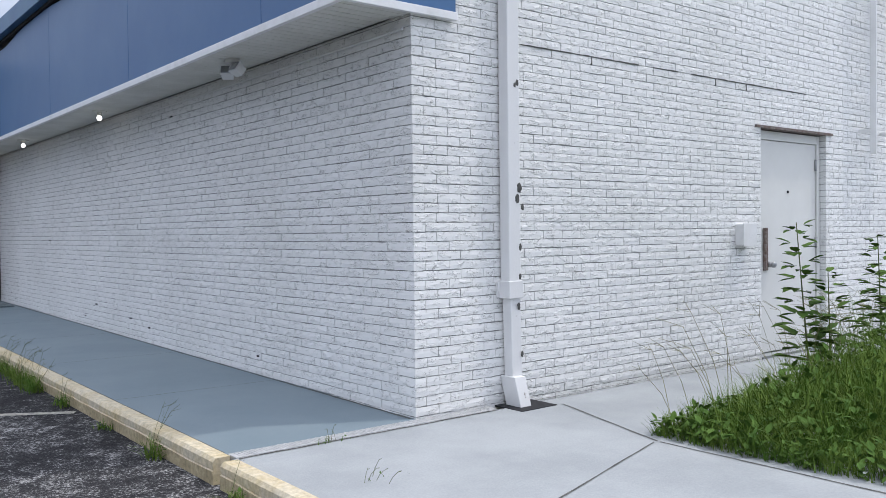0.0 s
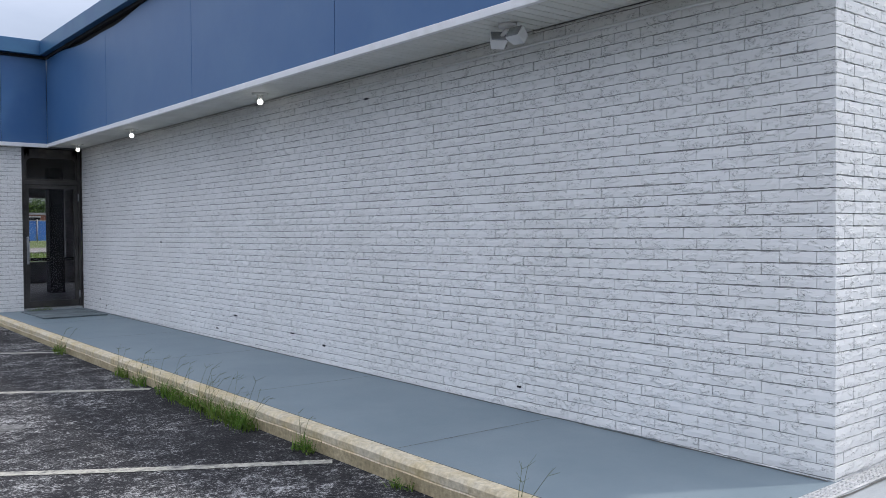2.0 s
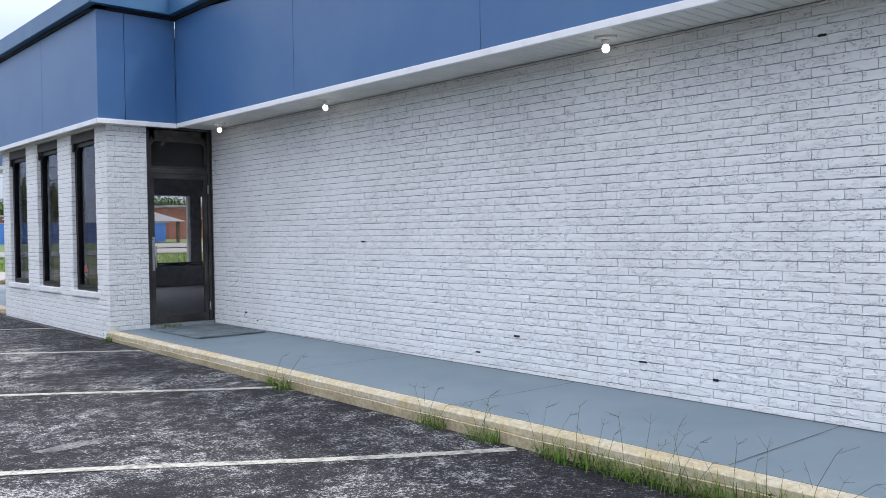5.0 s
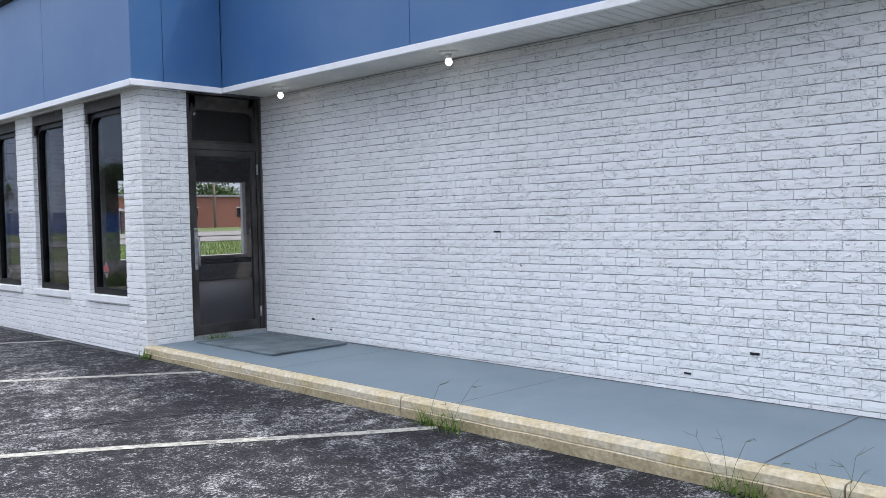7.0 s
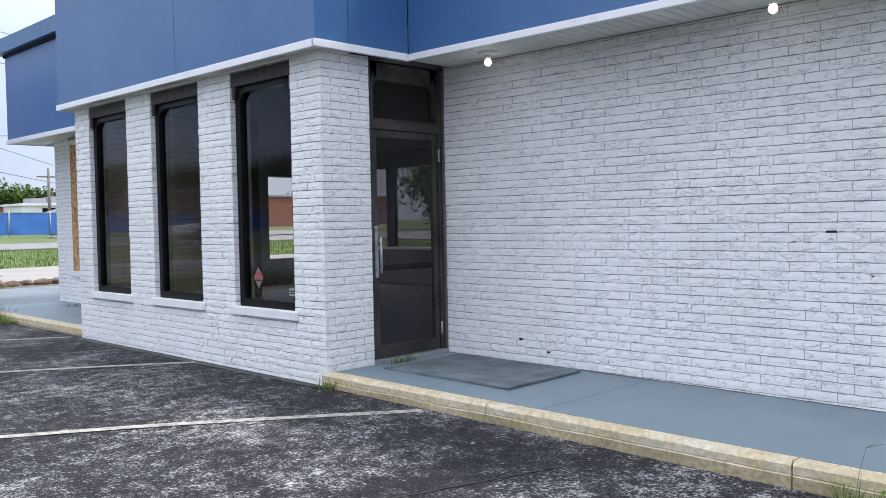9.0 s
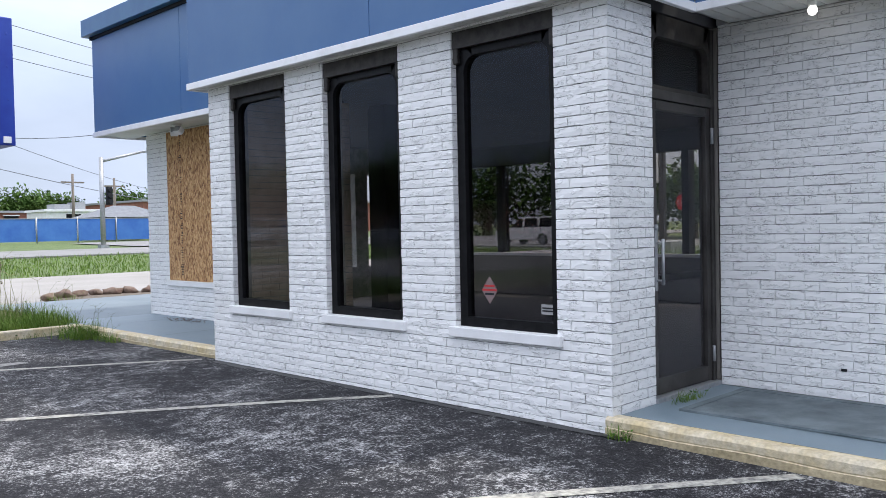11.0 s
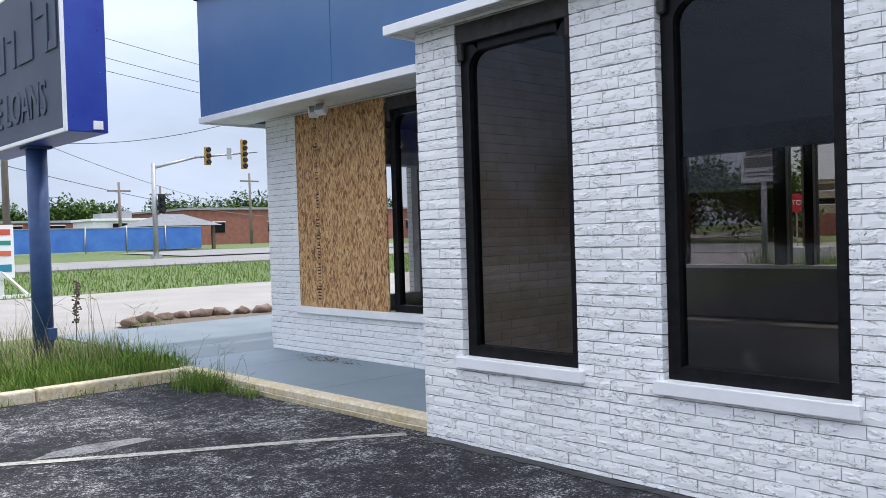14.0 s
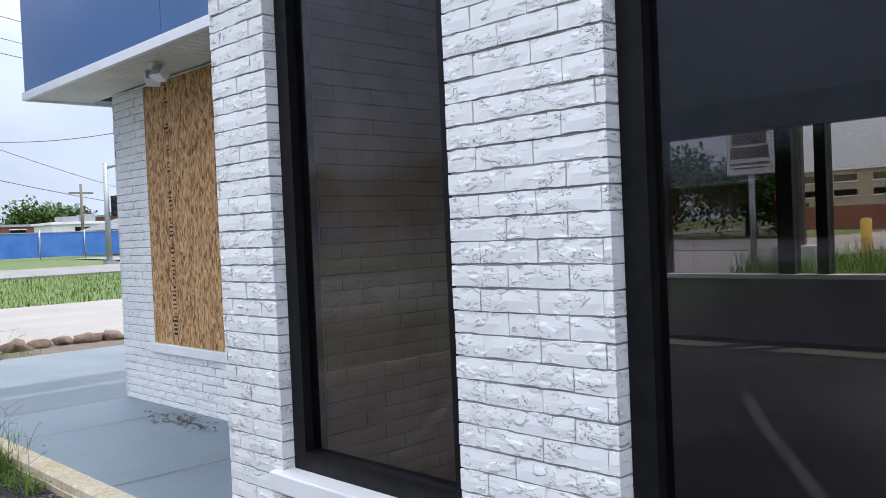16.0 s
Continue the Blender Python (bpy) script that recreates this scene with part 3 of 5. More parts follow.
def glazed_wall(name, axis, p, u0, u1, posts, label):
    """A rear wall of the room: knee wall, head and dark posts with panes between them."""
    g = thing(name, (p if axis == "x" else u0, u0 if axis == "x" else p, 0.2), label, "window wall", "", "structure")

    def b(d0, d1, a, c, z0, z1):
        return (p + d0, p + d1, a, c, z0, z1) if axis == "x" else (a, c, p + d0, p + d1, z0, z1)
    pbox("knee_wall", b(0, 0.2, u0, u1, 0.05, 0.95), M_INT, g, "pale knee wall")
    pbox("head_wall", b(0, 0.2, u0, u1, 2.57, 2.92), M_INTC, g, "head over the panes in the near-black ceiling colour")
    pbox("window_ledge", b(-0.06, -0.001, u0, u1, 0.90, 0.95), M_TRIM, g, "pale ledge under the panes", 0.004)
    edge = u0
    for c, w in posts + [(u1 - 0.1, 0.2)]:
        if c - w / 2 > edge:
            pbox("pane", b(0.09, 0.096, edge, c - w / 2, 0.95, 2.57), M_GLASSDARK if edge > 23.7 else M_GLASSREAR, g).visible_shadow = False
        pbox("post", b(0.01, 0.19, c - w / 2, c + w / 2, 0.95, 2.57), M_BLACK, g, "dark post")
        edge = c + w / 2


glazed_wall("window_rear", "x", XR, YD + 0.15, YE - 0.02, [(18.07, 0.2), (19.7, 0.12), (21.4, 0.12), (23.24, 0.12), (23.64, 0.18), (25.2, 0.14)],
            "rear window wall with dark posts of a dim shop")
col = thing("interior_column", (4.3, 22.5, 0.2), "square dark column inside the dim shop", "column")
pbox("column_shaft", (4.15, 4.45, 22.35, 22.65, 0.2, 2.92), M_BLACK, col)

# ---- soffit ----
def soffit(name, x0, x1, y0, y1, along):
    s = thing(name, (x0, y0, SOF), "grimy off-white slatted metal soffit under the blue fascia", "soffit", "", "structure")
    bm = bmesh.new()
    n = int(round((y1 - y0) / 0.30))
    for k in range(n):
        a, b = y0 + (y1 - y0) * k / n, y0 + (y1 - y0) * (k + 1) / n
        for h in range(3):
            c, d = a + (b - a) * h / 3, a + (b - a) * (h + 1) / 3
            box(bm, x0, x1, c + 0.004, d - 0.004, SOF, SOF + 0.012)
    box(bm, x0, x1, y0, y1, SOF + 0.006, SOF + 0.02)
    tagged(part("soffit_slats", bm, M_SOFFIT, s), kind="stuff")
    return s


soffit("soffit_front", XP, XF + 0.02, 4.70, YD - 0.1, "y")
soffit("soffit_bay", 1.91, XB + 0.3, YD - 0.12, YB + 0.13, "y")
soffit("soffit_recess", XP, XF + 0.02, YB + 0.13, 27.58, "y")

# ---- fascia ----
def fascia(name, pts, seams, label):
    """Blue metal panels along a path of plan points, with white bottom trim, cap and near-black backing for the gap's
    shade.
    """
    f = thing(name, (*pts[0], SOF), label, "fascia", "", "structure")
    trim, cap, gap = bmesh.new(), bmesh.new(), bmesh.new()
    for k, ((a, b), cuts) in enumerate(zip(zip(pts, pts[1:]), seams)):
        lift = 0.0015 * k
        a, b = Vector(a), Vector(b)
        d = (b - a).normalized()
        nrm = Vector((-d.y, d.x))
        length = (b - a).length

        def slab(bm, s0, s1, o0, o1, z0, z1, bev=0.0):
            q = bmesh.new()
            box(q, s0, s1, o0, o1, z0, z1, bev)
            m = Matrix(((d.x, nrm.x, 0, a.x), (d.y, nrm.y, 0, a.y), (0, 0, 1, 0), (0, 0, 0, 1)))
            q.transform(m)
            me = bpy.data.meshes.new("t")
            q.to_mesh(me)
            bm.from_mesh(me)
            bpy.data.meshes.remove(me)
            q.free()
        cs = [0, *cuts, length]
        for s0, s1 in zip(cs, cs[1:]):
            bm = bmesh.new()
            slab(bm, s0 + 0.003, s1 - 0.003, -0.03, 0.0, SOF + 0.03, FT - 0.02, 0.003)
            if k == 1:
                bmesh.ops.subdivide_edges(bm, edges=[e for e in bm.edges if e.calc_length() > 1.8], cuts=14, use_grid_fill=True)
                for v in bm.verts:
                    if v.co.z > FT - 0.1:
                        sag = max(0.0, noise.noise((v.co.y * 0.55, 4.2, 0)) + 0.25)
                        v.co.z -= 0.16 * sag * min(1.0, (v.co.y - 4.6) / 1.5)
            part("panel", bm, M_BLUE, f)
        slab(trim, 0.0, length + 0.018, -0.02, 0.018, SOF - 0.012 - lift, SOF + 0.045 + lift, 0.004)
        slab(cap, -0.10, length + 0.10, -0.25, 0.12, FT + 0.03 - lift, CT + lift, 0.006)
        # solid near-black strips stand for the shade behind the panels and under the coping
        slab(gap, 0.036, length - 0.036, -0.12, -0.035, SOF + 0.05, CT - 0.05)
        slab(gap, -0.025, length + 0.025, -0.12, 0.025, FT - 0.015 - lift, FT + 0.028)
    part("bottom_trim", trim, M_TRIM, f, "white metal edge trim")
    part("cap", cap, M_CAP, f, "dark teal-blue metal coping")
    part("backing", gap, M_DARK, f, "near-black backing drawn for the shaded gap under the coping")
    return f



fascia("fascia", [(3.89, 4.69), (XP, 4.69), (XP, 17.70), (1.89, 17.70), (1.89, 22.83), (XP, 22.83), (XP, 27.58), (XR + 0.4, 27.58)],
       [[], [1.13, 4.06, 7.06, 10.0], [0.695], [2.26], [], [2.1], [2.4, 4.8]], "faded blue metal panel fascia with white bottom trim")

# ---- windows of the bay ----
def rounded_hole_frame(bm, u0, u1, z0, z1, w, r, d0, d1, P, top=None):
    """A flat frame with an opening whose upper corners are rounded; P maps (u, z, depth) to the world."""
    a, b, c, e = u0 + w, u1 - w, z0 + w, (z1 - w if top is None else top)
    inner = [(a, c), (b, c), (b, e - r)]
    inner += [(b - r + r * math.cos(t), e - r + r * math.sin(t)) for t in [math.pi / 2 * k / 6 for k in range(1, 7)]]
    inner += [(a + r - r * math.sin(t), e - r + r * math.cos(t)) for t in [math.pi / 2 * k / 6 for k in range(0, 7)]]

    def out(p):
        x, z = p
        if z <= c + 1e-6:
            return (u0 if x < (a + b) / 2 else u1, z0)
        if x >= b - r - 1e-6:
            return (u1, z) if z < e - r * 0.3 else (x if x < b else u1, z1)
        if x <= a + r + 1e-6:
            return (u0, z) if z < e - r * 0.3 else (x, z1)
        return (x, z1)
    outer = [out(p) for p in inner]
    outer[8] = (b - r, z1)
    outer[9] = (a + r, z1)
    outer[7] = (u1, z1)
    outer[10] = (u0, z1)
    rings = []
    for dep in (d0, d1):
        rings.append(([bm.verts.new(P(*p, dep)) for p in inner], [bm.verts.new(P(*p, dep)) for p in outer]))
    n = len(inner)
    for k in range(n):
        j = (k + 1) % n
        for ri, ro in rings:
            try:
                bm.faces.new((ri[k], ri[j], ro[j], ro[k]))
            except ValueError:
                pass
        bm.faces.new((rings[0][0][k], rings[0][0][j], rings[1][0][j], rings[1][0][k]))
    bmesh.ops.remove_doubles(bm, verts=bm.verts[:], dist=1e-5)
    bmesh.ops.recalc_face_normals(bm, faces=bm.faces[:])


def window(name, x, y0, y1, z0, label, sill=True):
    w = thing(name, (x, (y0 + y1) / 2, z0), label, "window", "tall shop windows", "structure")
    P = lambda u, z, d: (x + d, u, z)
    bm = bmesh.new()
    rounded_hole_frame(bm, y0 + 0.002, y1 - 0.002, z0 + 0.002, 2.90, 0.075, 0.12, 0.055, 0.13, P, 2.72)
    part("window_frame", bm, M_BLACK, w, "black frame with rounded top corners")
    bm = bmesh.new()
    box(bm, x + 0.012, x + 0.053, y0 + 0.003, y1 - 0.003, 2.775, 2.905, 0.004)
    for a, b in ((y0 + 0.003, y0 + 0.05), (y1 - 0.05, y1 - 0.003)):
        box(bm, x + 0.015, x + 0.053, a, b, 2.66, 2.785, 0.012)
    part("header", bm, M_HEAD, w, "weathered dark bronze header trim")
    bm = bmesh.new()
    box(bm, x + 0.09, x + 0.096, y0 + 0.06, y1 - 0.06, z0 + 0.06, 2.74)
    p = part("pane", bm, M_GLASS, w)
    p.visible_shadow = False
    if sill:
        bm = bmesh.new()
        box(bm, x - 0.035, x + 0.14, y0 - 0.045, y1 + 0.045, z0 - 0.07, z0 + 0.004, 0.006)
        part("window_sill", bm, M_PAINT, w, "white-painted stone sill")
    return w


for n, (a, b) in enumerate(WINS):
    window("window_%d" % (n + 1), XB, a, b, 0.70, "tall dark-tinted shop window in a black frame with a white sill")
window("window_4", XF, 23.40, 24.84, 0.745, "tall dark-tinted shop window beside the boarded one", False)
bm = bmesh.new()
box(bm, XF - 0.035, XF + 0.12, 23.1, 26.5, 0.672, 0.749, 0.006)
setting("window_sill", bm, M_PAINT, "long white-painted stone sill under the boarded window", "sill")
M_OSB = osb_mat()
ob = thing("boarded_panel", (XF, 25.6, 0.75), "raw orange-brown strand board sheet covering a window", "board")
pbox("board_sheet", (XF + 0.0, XF + 0.014, 26.02, 26.455, 0.752, 2.91), M_OSB, ob)
pbox("board_sheet", (XF - 0.004, XF + 0.012, 24.86, 26.017, 0.752, 2.91), M_OSB, ob)
bm = bmesh.new()
for k in range(60):
    z = 0.8 + k * 0.035
    if RNG.random() < 0.8:
        y = 26.03 + RNG.uniform(0, 0.012)
        box(bm, XF - 0.0022, XF + 0.002, y, y + RNG.uniform(0.03, 0.075), z, z + RNG.uniform(0.006, 0.02))
tagged(part("stamp_print", bm, M_DARK, ob, "dark illegible printed stamps along the seam"), kind="stuff")

# ---- glass shop door ----
door = thing("door_1", (3.04, YD, 0.22), "closed glass shop door in a worn bronze aluminium frame with transom", "door", "", "structure")
x0, x1, zb = 2.570, XF - 0.012, 0.20
pbox("door_jamb", (x0, x0 + 0.045, YD + 0.03, YD + 0.14, zb, 2.90), M_BRONZE, door, "", 0.003)
pbox("door_jamb", (x1 - 0.045, x1, YD + 0.03, YD + 0.14, zb, 2.90), M_BRONZE, door, "", 0.003)
pbox("transom_bar", (x0 + 0.045, x1 - 0.045, YD + 0.03, YD + 0.14, 2.31, 2.375), M_BRONZE, door, "", 0.003)
pbox("threshold", (x0, x1, YD - 0.01, YD + 0.16, zb, 0.245), M_GREYMETAL, door, "", 0.004)
bm = bmesh.new()
rounded_hole_frame(bm, x0 + 0.046, x1 - 0.046, 2.376, 2.90, 0.03, 0.09, 0.04, 0.12, lambda u, z, d: (u, YD + d, z), 2.75)
part("transom_frame", bm, M_HEAD, door, "dark frame with rounded corners")
pbox("transom_pane", (x0 + 0.06, x1 - 0.06, YD + 0.085, YD + 0.091, 2.38, 2.80), M_GLASS, door).visible_shadow = False
leaf_a, leaf_b = x0 + 0.05, x1 - 0.05
for b in ((leaf_a, leaf_a + 0.058, 0.25, 2.305), (leaf_b - 0.058, leaf_b, 0.25, 2.305), (leaf_a + 0.058, leaf_b - 0.058, 2.24, 2.305), (leaf_a + 0.058, leaf_b - 0.058, 0.25, 0.36)):
    pbox("door_rail", (b[0], b[1], YD + 0.045, YD + 0.09, b[2], b[3]), M_BRONZE, door, "", 0.003)
pbox("door_pane", (leaf_a + 0.05, leaf_b - 0.05, YD + 0.066, YD + 0.072, 0.35, 2.25), M_GLASS, door).visible_shadow = False
bm = bmesh.new()
cyl(bm, (leaf_a + 0.04, YD - 0.01, 1.02), (leaf_a + 0.04, YD - 0.01, 1.34), 0.011)
for z in (1.05, 1.31):
    cyl(bm, (leaf_a + 0.04, YD - 0.01, z), (leaf_a + 0.04, YD + 0.05, z), 0.009)
part("pull_handle", bm, M_GREYMETAL, door, "metal pull handle", True)
bm = bmesh.new()
cyl(bm, (leaf_a + 0.03, YD + 0.03, 1.42), (leaf_a + 0.03, YD + 0.05, 1.42), 0.022)
part("lock", bm, M_GREYMETAL, door, "round lock cylinder", True)
for z in (0.45, 2.1):
    bm = bmesh.new()
    cyl(bm, (leaf_b + 0.01, YD + 0.03, z - 0.06), (leaf_b + 0.01, YD + 0.03, z + 0.06), 0.012)
    part("hinge", bm, M_GREYMETAL, door, "", True)
pbox("push_bar", (leaf_a + 0.058, leaf_b - 0.058, YD + 0.092, YD + 0.125, 1.03, 1.085), M_BLACK, door, "dark push bar behind the glass", 0.006)
pbox("handle_plate", (leaf_a + 0.012, leaf_a + 0.05, YD + 0.036, YD + 0.045, 0.98, 1.40), M_GREYMETAL, door, "metal plate behind the pull", 0.002)
m_mat = mat("rubber_mat", (0.075, 0.095, 0.105), 0.85, col2=(0.15, 0.185, 0.20), scale=4, bump=0.4, bscale=150)
dm = thing("doormat", (2.93, 16.9, 0.206), "worn dark grey rubber doormat before the glass door", "doormat")
pbox("mat_sheet", (2.47, 3.40, 16.2, 17.6, 0.206, 0.220), m_mat, dm, "", 0.004)
for b in ((2.47, 2.53, 16.2, 17.6), (3.34, 3.40, 16.2, 17.6), (2.53, 3.34, 16.2, 16.26), (2.53, 3.34, 17.54, 17.6)):
    pbox("rim", (*b, 0.218, 0.225), m_mat, dm, "", 0.002)

# ---- steel side door ----
sdoor = thing("door_2", (8.5, YS, 0.1), "closed white steel service door in a deep brick opening", "door", "", "structure")
M_DOOR = mat("door_paint", (0.72, 0.72, 0.70), 0.45, col2=(0.66, 0.66, 0.64), scale=1.5)
DY = YS + 0.09
for b in ((7.90, 7.96, 0.05, 2.42), (9.13, 9.19, 0.05, 2.42), (7.96, 9.13, 2.33, 2.42)):
    pbox("door_frame", (b[0], b[1], DY - 0.02, DY + 0.08, b[2], b[3]), M_DOOR, sdoor, "", 0.004)
pbox("door_leaf", (7.965, 9.125, DY, DY + 0.045, 0.13, 2.325), M_DOOR, sdoor, "", 0.002)
pbox("threshold", (7.9, 9.19, YS - 0.01, DY + 0.08, 0.0, 0.115), M_CONC, sdoor)
pbox("lintel", (7.78, 9.32, YS - 0.018, YS + 0.1, 2.43, 2.455), M_RUST, sdoor, "thin rusty steel lintel angle")
pbox("lock_guard", (8.06, 8.11, DY - 0.035, DY - 0.002, 0.98, 1.42), M_RUST, sdoor, "dark steel lock guard", 0.004)
bm = bmesh.new()
cyl(bm, (8.15, DY - 0.06, 1.04), (8.15, DY, 1.04), 0.03)
ball(bm, (8.15, DY - 0.07, 1.04), 0.034)
part("door_knob", bm, M_GREYMETAL, sdoor, "metal knob", True)
bm = bmesh.new()
cyl(bm, (8.55, DY - 0.008, 1.80), (8.55, DY, 1.80), 0.014)
part("peephole", bm, M_DARK, sdoor)
for z in (0.4, 1.25, 2.1):
    bm = bmesh.new()
    cyl(bm, (9.12, DY - 0.012, z - 0.06), (9.12, DY - 0.012, z + 0.06), 0.013)
    part("hinge", bm, M_GREYMETAL, sdoor, "", True)

# ---- downspout ----
M_SPOUT = mat("spout_paint", (0.74, 0.74, 0.74), 0.45, col2=(0.25, 0.22, 0.20), scale=7, lo=0.68, hi=0.72, bump=0.1, bscale=60)
sp = thing("downspout", (4.4, YS, 0.1), "white-painted square metal downspout, dented and peeling, on brick wall", "downspout")
SX0, SX1, SY0, SY1 = 4.305, 4.425, YS - 0.115, YS - 0.015
bm = bmesh.new()
box(bm, SX0, SX1, SY0, SY1, 0.98, 5.2, 0.008)
part("upper_pipe", bm, M_SPOUT, sp)
bm = bmesh.new()
box(bm, SX0 + 0.012, SX1 - 0.006, SY0 + 0.006, SY1 - 0.006, 0.30, 1.0, 0.006)
for v in bm.verts:
    if v.co.z < 0.6:
        v.co.x += 0.015
        v.co.z += 0.05 * math.sin(v.co.x * 40)
part("lower_pipe", bm, M_SPOUT, sp, "crushed lower length")
bm = bmesh.new()
box(bm, SX0 + 0.02, SX1 + 0.01, SY0 - 0.09, SY1 - 0.03, 0.105, 0.34, 0.006)
for v in bm.verts:
    if v.co.z > 0.25:
        v.co.y += 0.05
        v.co.x -= 0.015
part("shoe", bm, M_SPOUT, sp, "bent outlet at the foot")
pbox("collar", (SX0 - 0.012, SX1 + 0.012, SY0 - 0.012, SY1 + 0.012, 0.92, 1.05), M_SPOUT, sp, "wide joint collar", 0.004)
pbox("strap", (SX0 - 0.035, SX1 + 0.01, SY0 + 0.09, SY1 + 0.012, 0.93, 1.04), M_SPOUT, sp, "", 0.003)
for z, w in ((2.52, 0.018), (2.50, 0.014), (1.74, 0.03), (1.66, 0.026), (1.60, 0.02), (1.30, 0.02), (1.08, 0.016), (0.86, 0.02), (0.5, 0.018)):
    bm = bmesh.new()
    ball(bm, (SX0 + 0.11 + RNG.uniform(-0.05, 0.03), SY0 - 0.001, z), w, (0.8, 0.12, 1.3), 8)
    for v in bm.verts:
        v.co += Vector((RNG.uniform(-1, 1), 0, RNG.uniform(-1, 1))) * w * 0.25
    part("rust_patch", bm, M_JOINT, sp, "rusty hole and peeled paint")
bm = bmesh.new()
box(bm, SX0 - 0.06, SX1 + 0.18, YS - 0.30, YS - 0.005, 0.112, 0.124)
tagged(mesh_ob("drain_opening", bm, M_DARK), "dark drain gap in the concrete under the downspout", "drain")
M_PLATE = mat("tread_plate", (0.45, 0.46, 0.47), 0.5, 0.3, col2=(0.60, 0.60, 0.60), scale=20, bump=0.9, bscale=70)
bm = bmesh.new()
box(bm, XK + 0.12, 4.16, 4.60, 4.715, 0.06, 0.127)
for k in range(90):
    for j in range(4):
        xx = XK + 0.15 + k * 0.022
        box(bm, xx, xx + 0.012, 4.615 + j * 0.024 + (k % 2) * 0.008, 4.628 + j * 0.024 + (k % 2) * 0.008, 0.126, 0.131)
tagged(mesh_ob("drain_cover", bm, M_PLATE), "raised-pattern metal drain cover across the walk", "drain cover")

# ---- box, ladder, ledge on the side wall ----
jb = thing("junction_box", (7.5, YS, 1.34), "white-painted small electrical box on the brick wall", "electrical box")
pbox("box_body", (7.42, 7.64, YS - 0.09, YS + 0.002, 1.25, 1.46), M_PAINT, jb, "", 0.008)
pbox("box_lid", (7.412, 7.648, YS - 0.10, YS - 0.091, 1.242, 1.468), M_PAINT, jb, "", 0.003)
ld = thing("roof_ladder", (10.2, YS, 2.25), "white-painted steel roof ladder fixed high on the brick wall", "ladder")
for xx in (9.95, 10.47):
    pbox("rail", (xx, xx + 0.03, YS - 0.20, YS - 0.13, 2.25, 5.5), M_PAINT, ld, "", 0.003)
    for zz in (2.5, 4.2):
        pbox("wall_bracket", (xx + 0.004, xx + 0.026, YS - 0.13, YS + 0.004, zz, zz + 0.04), M_PAINT, ld)
for k in range(11):
    bm = bmesh.new()
    cyl(bm, (9.96, YS - 0.165, 2.36 + k * 0.3), (10.49, YS - 0.165, 2.36 + k * 0.3), 0.012, seg=8)
    part("rung", bm, M_PAINT, ld, "", True)
# dark boxes draw the broken crack and the shadow below the jutting course
bm = bmesh.new()
for k in range(60):
    a = 4.56 + k * 0.07
    if noise.noise((a * 1.9, 1, 4)) > -0.22:
        box(bm, a, a + 0.072, YS - 0.004, YS + 0.012, 2.838, 2.838 + 0.006 + 0.006 * RNG.random())
for a in (5.35, 7.1, 7.62):
    box(bm, a, a + 0.012, YS - 0.004, YS + 0.012, 2.775, 2.836)
setting("wall_crack", bm, M_JOINT, "dark broken strip for the crack and the shadow under jutting bricks", "crack")
bm = bmesh.new()
cyl(bm, (XF - 0.015, 4.8, 2.83), (XF - 0.015, 17.7, 2.83), 0.011, seg=8)
tagged(mesh_ob("conduit", bm, M_PAINT), "thin white-painted conduit along the top of the brick wall", "conduit")

# ---- soffit lamps and floodlights ----
def soffit_lamp(x, y):
    l_ = thing("soffit_lamp", (x, y, SOF), "bare white glowing bulb in a round base under the soffit", "lamp", "soffit lamps")
    bm = bmesh.new()
    cyl(bm, (x, y, SOF - 0.02), (x, y, SOF), 0.075, 0.09, 20)
    cyl(bm, (x, y, SOF - 0.06), (x, y, SOF - 0.02), 0.028, 0.032, 16)
    part("lamp_base", bm, M_SOFFIT, l_, "", True)
    bm = bmesh.new()
    ball(bm, (x, y, SOF - 0.088), 0.031, (1, 1, 1.05), 16)
    part("bulb", bm, M_BULB, l_, "lit white globe bulb", True)
    return l_


lamp0 = soffit_lamp(3.22, 10.66)
for y in (14.5, 17.0):
    copy_thing(lamp0, Matrix.Translation((3.22, y, SOF)))


def floodlight(x, y, yaw):
    f = thing("floodlight", (x, y, SOF), "white twin-head security floodlight under the soffit", "floodlight", "floodlights")
    bm = bmesh.new()
    cyl(bm, (x, y, SOF - 0.03), (x, y, SOF), 0.06, 0.07, 16)
    part("mount", bm, M_PAINT, f, "", True)
    for s in (-1, 1):
        bm = bmesh.new()
        box(bm, -0.05, 0.05, -0.045, 0.045, -0.04, 0.04, 0.008)
        for v in bm.verts:
            if v.co.y < 0:
                v.co.x *= 1.25
                v.co.z *= 1.2
        m = Matrix.Translation((x + math.sin(yaw) * 0.09 * s, y + math.cos(yaw) * 0.10 * s, SOF - 0.10)) @ Euler((radians(-35), 0, radians(-60 + 25 * s) + yaw)).to_matrix().to_4x4()
        bm.transform(m)
        h = part("head", bm, M_PAINT, f, "tilted square lamp head")
        bm = bmesh.new()
        box(bm, -0.052, 0.052, -0.051, -0.046, -0.04, 0.04)
        bm.transform(m)
        part("lens", bm, M_GREYMETAL, h, "grey glass lens")
        bm = bmesh.new()
        cyl(bm, (x, y, SOF - 0.03), m.translation, 0.014, seg=8)
        part("arm", bm, M_PAINT, f, "", True)
    return f


floodlight(3.22, 6.92, 0.0)
floodlight(3.2, 25.55, 0.2)

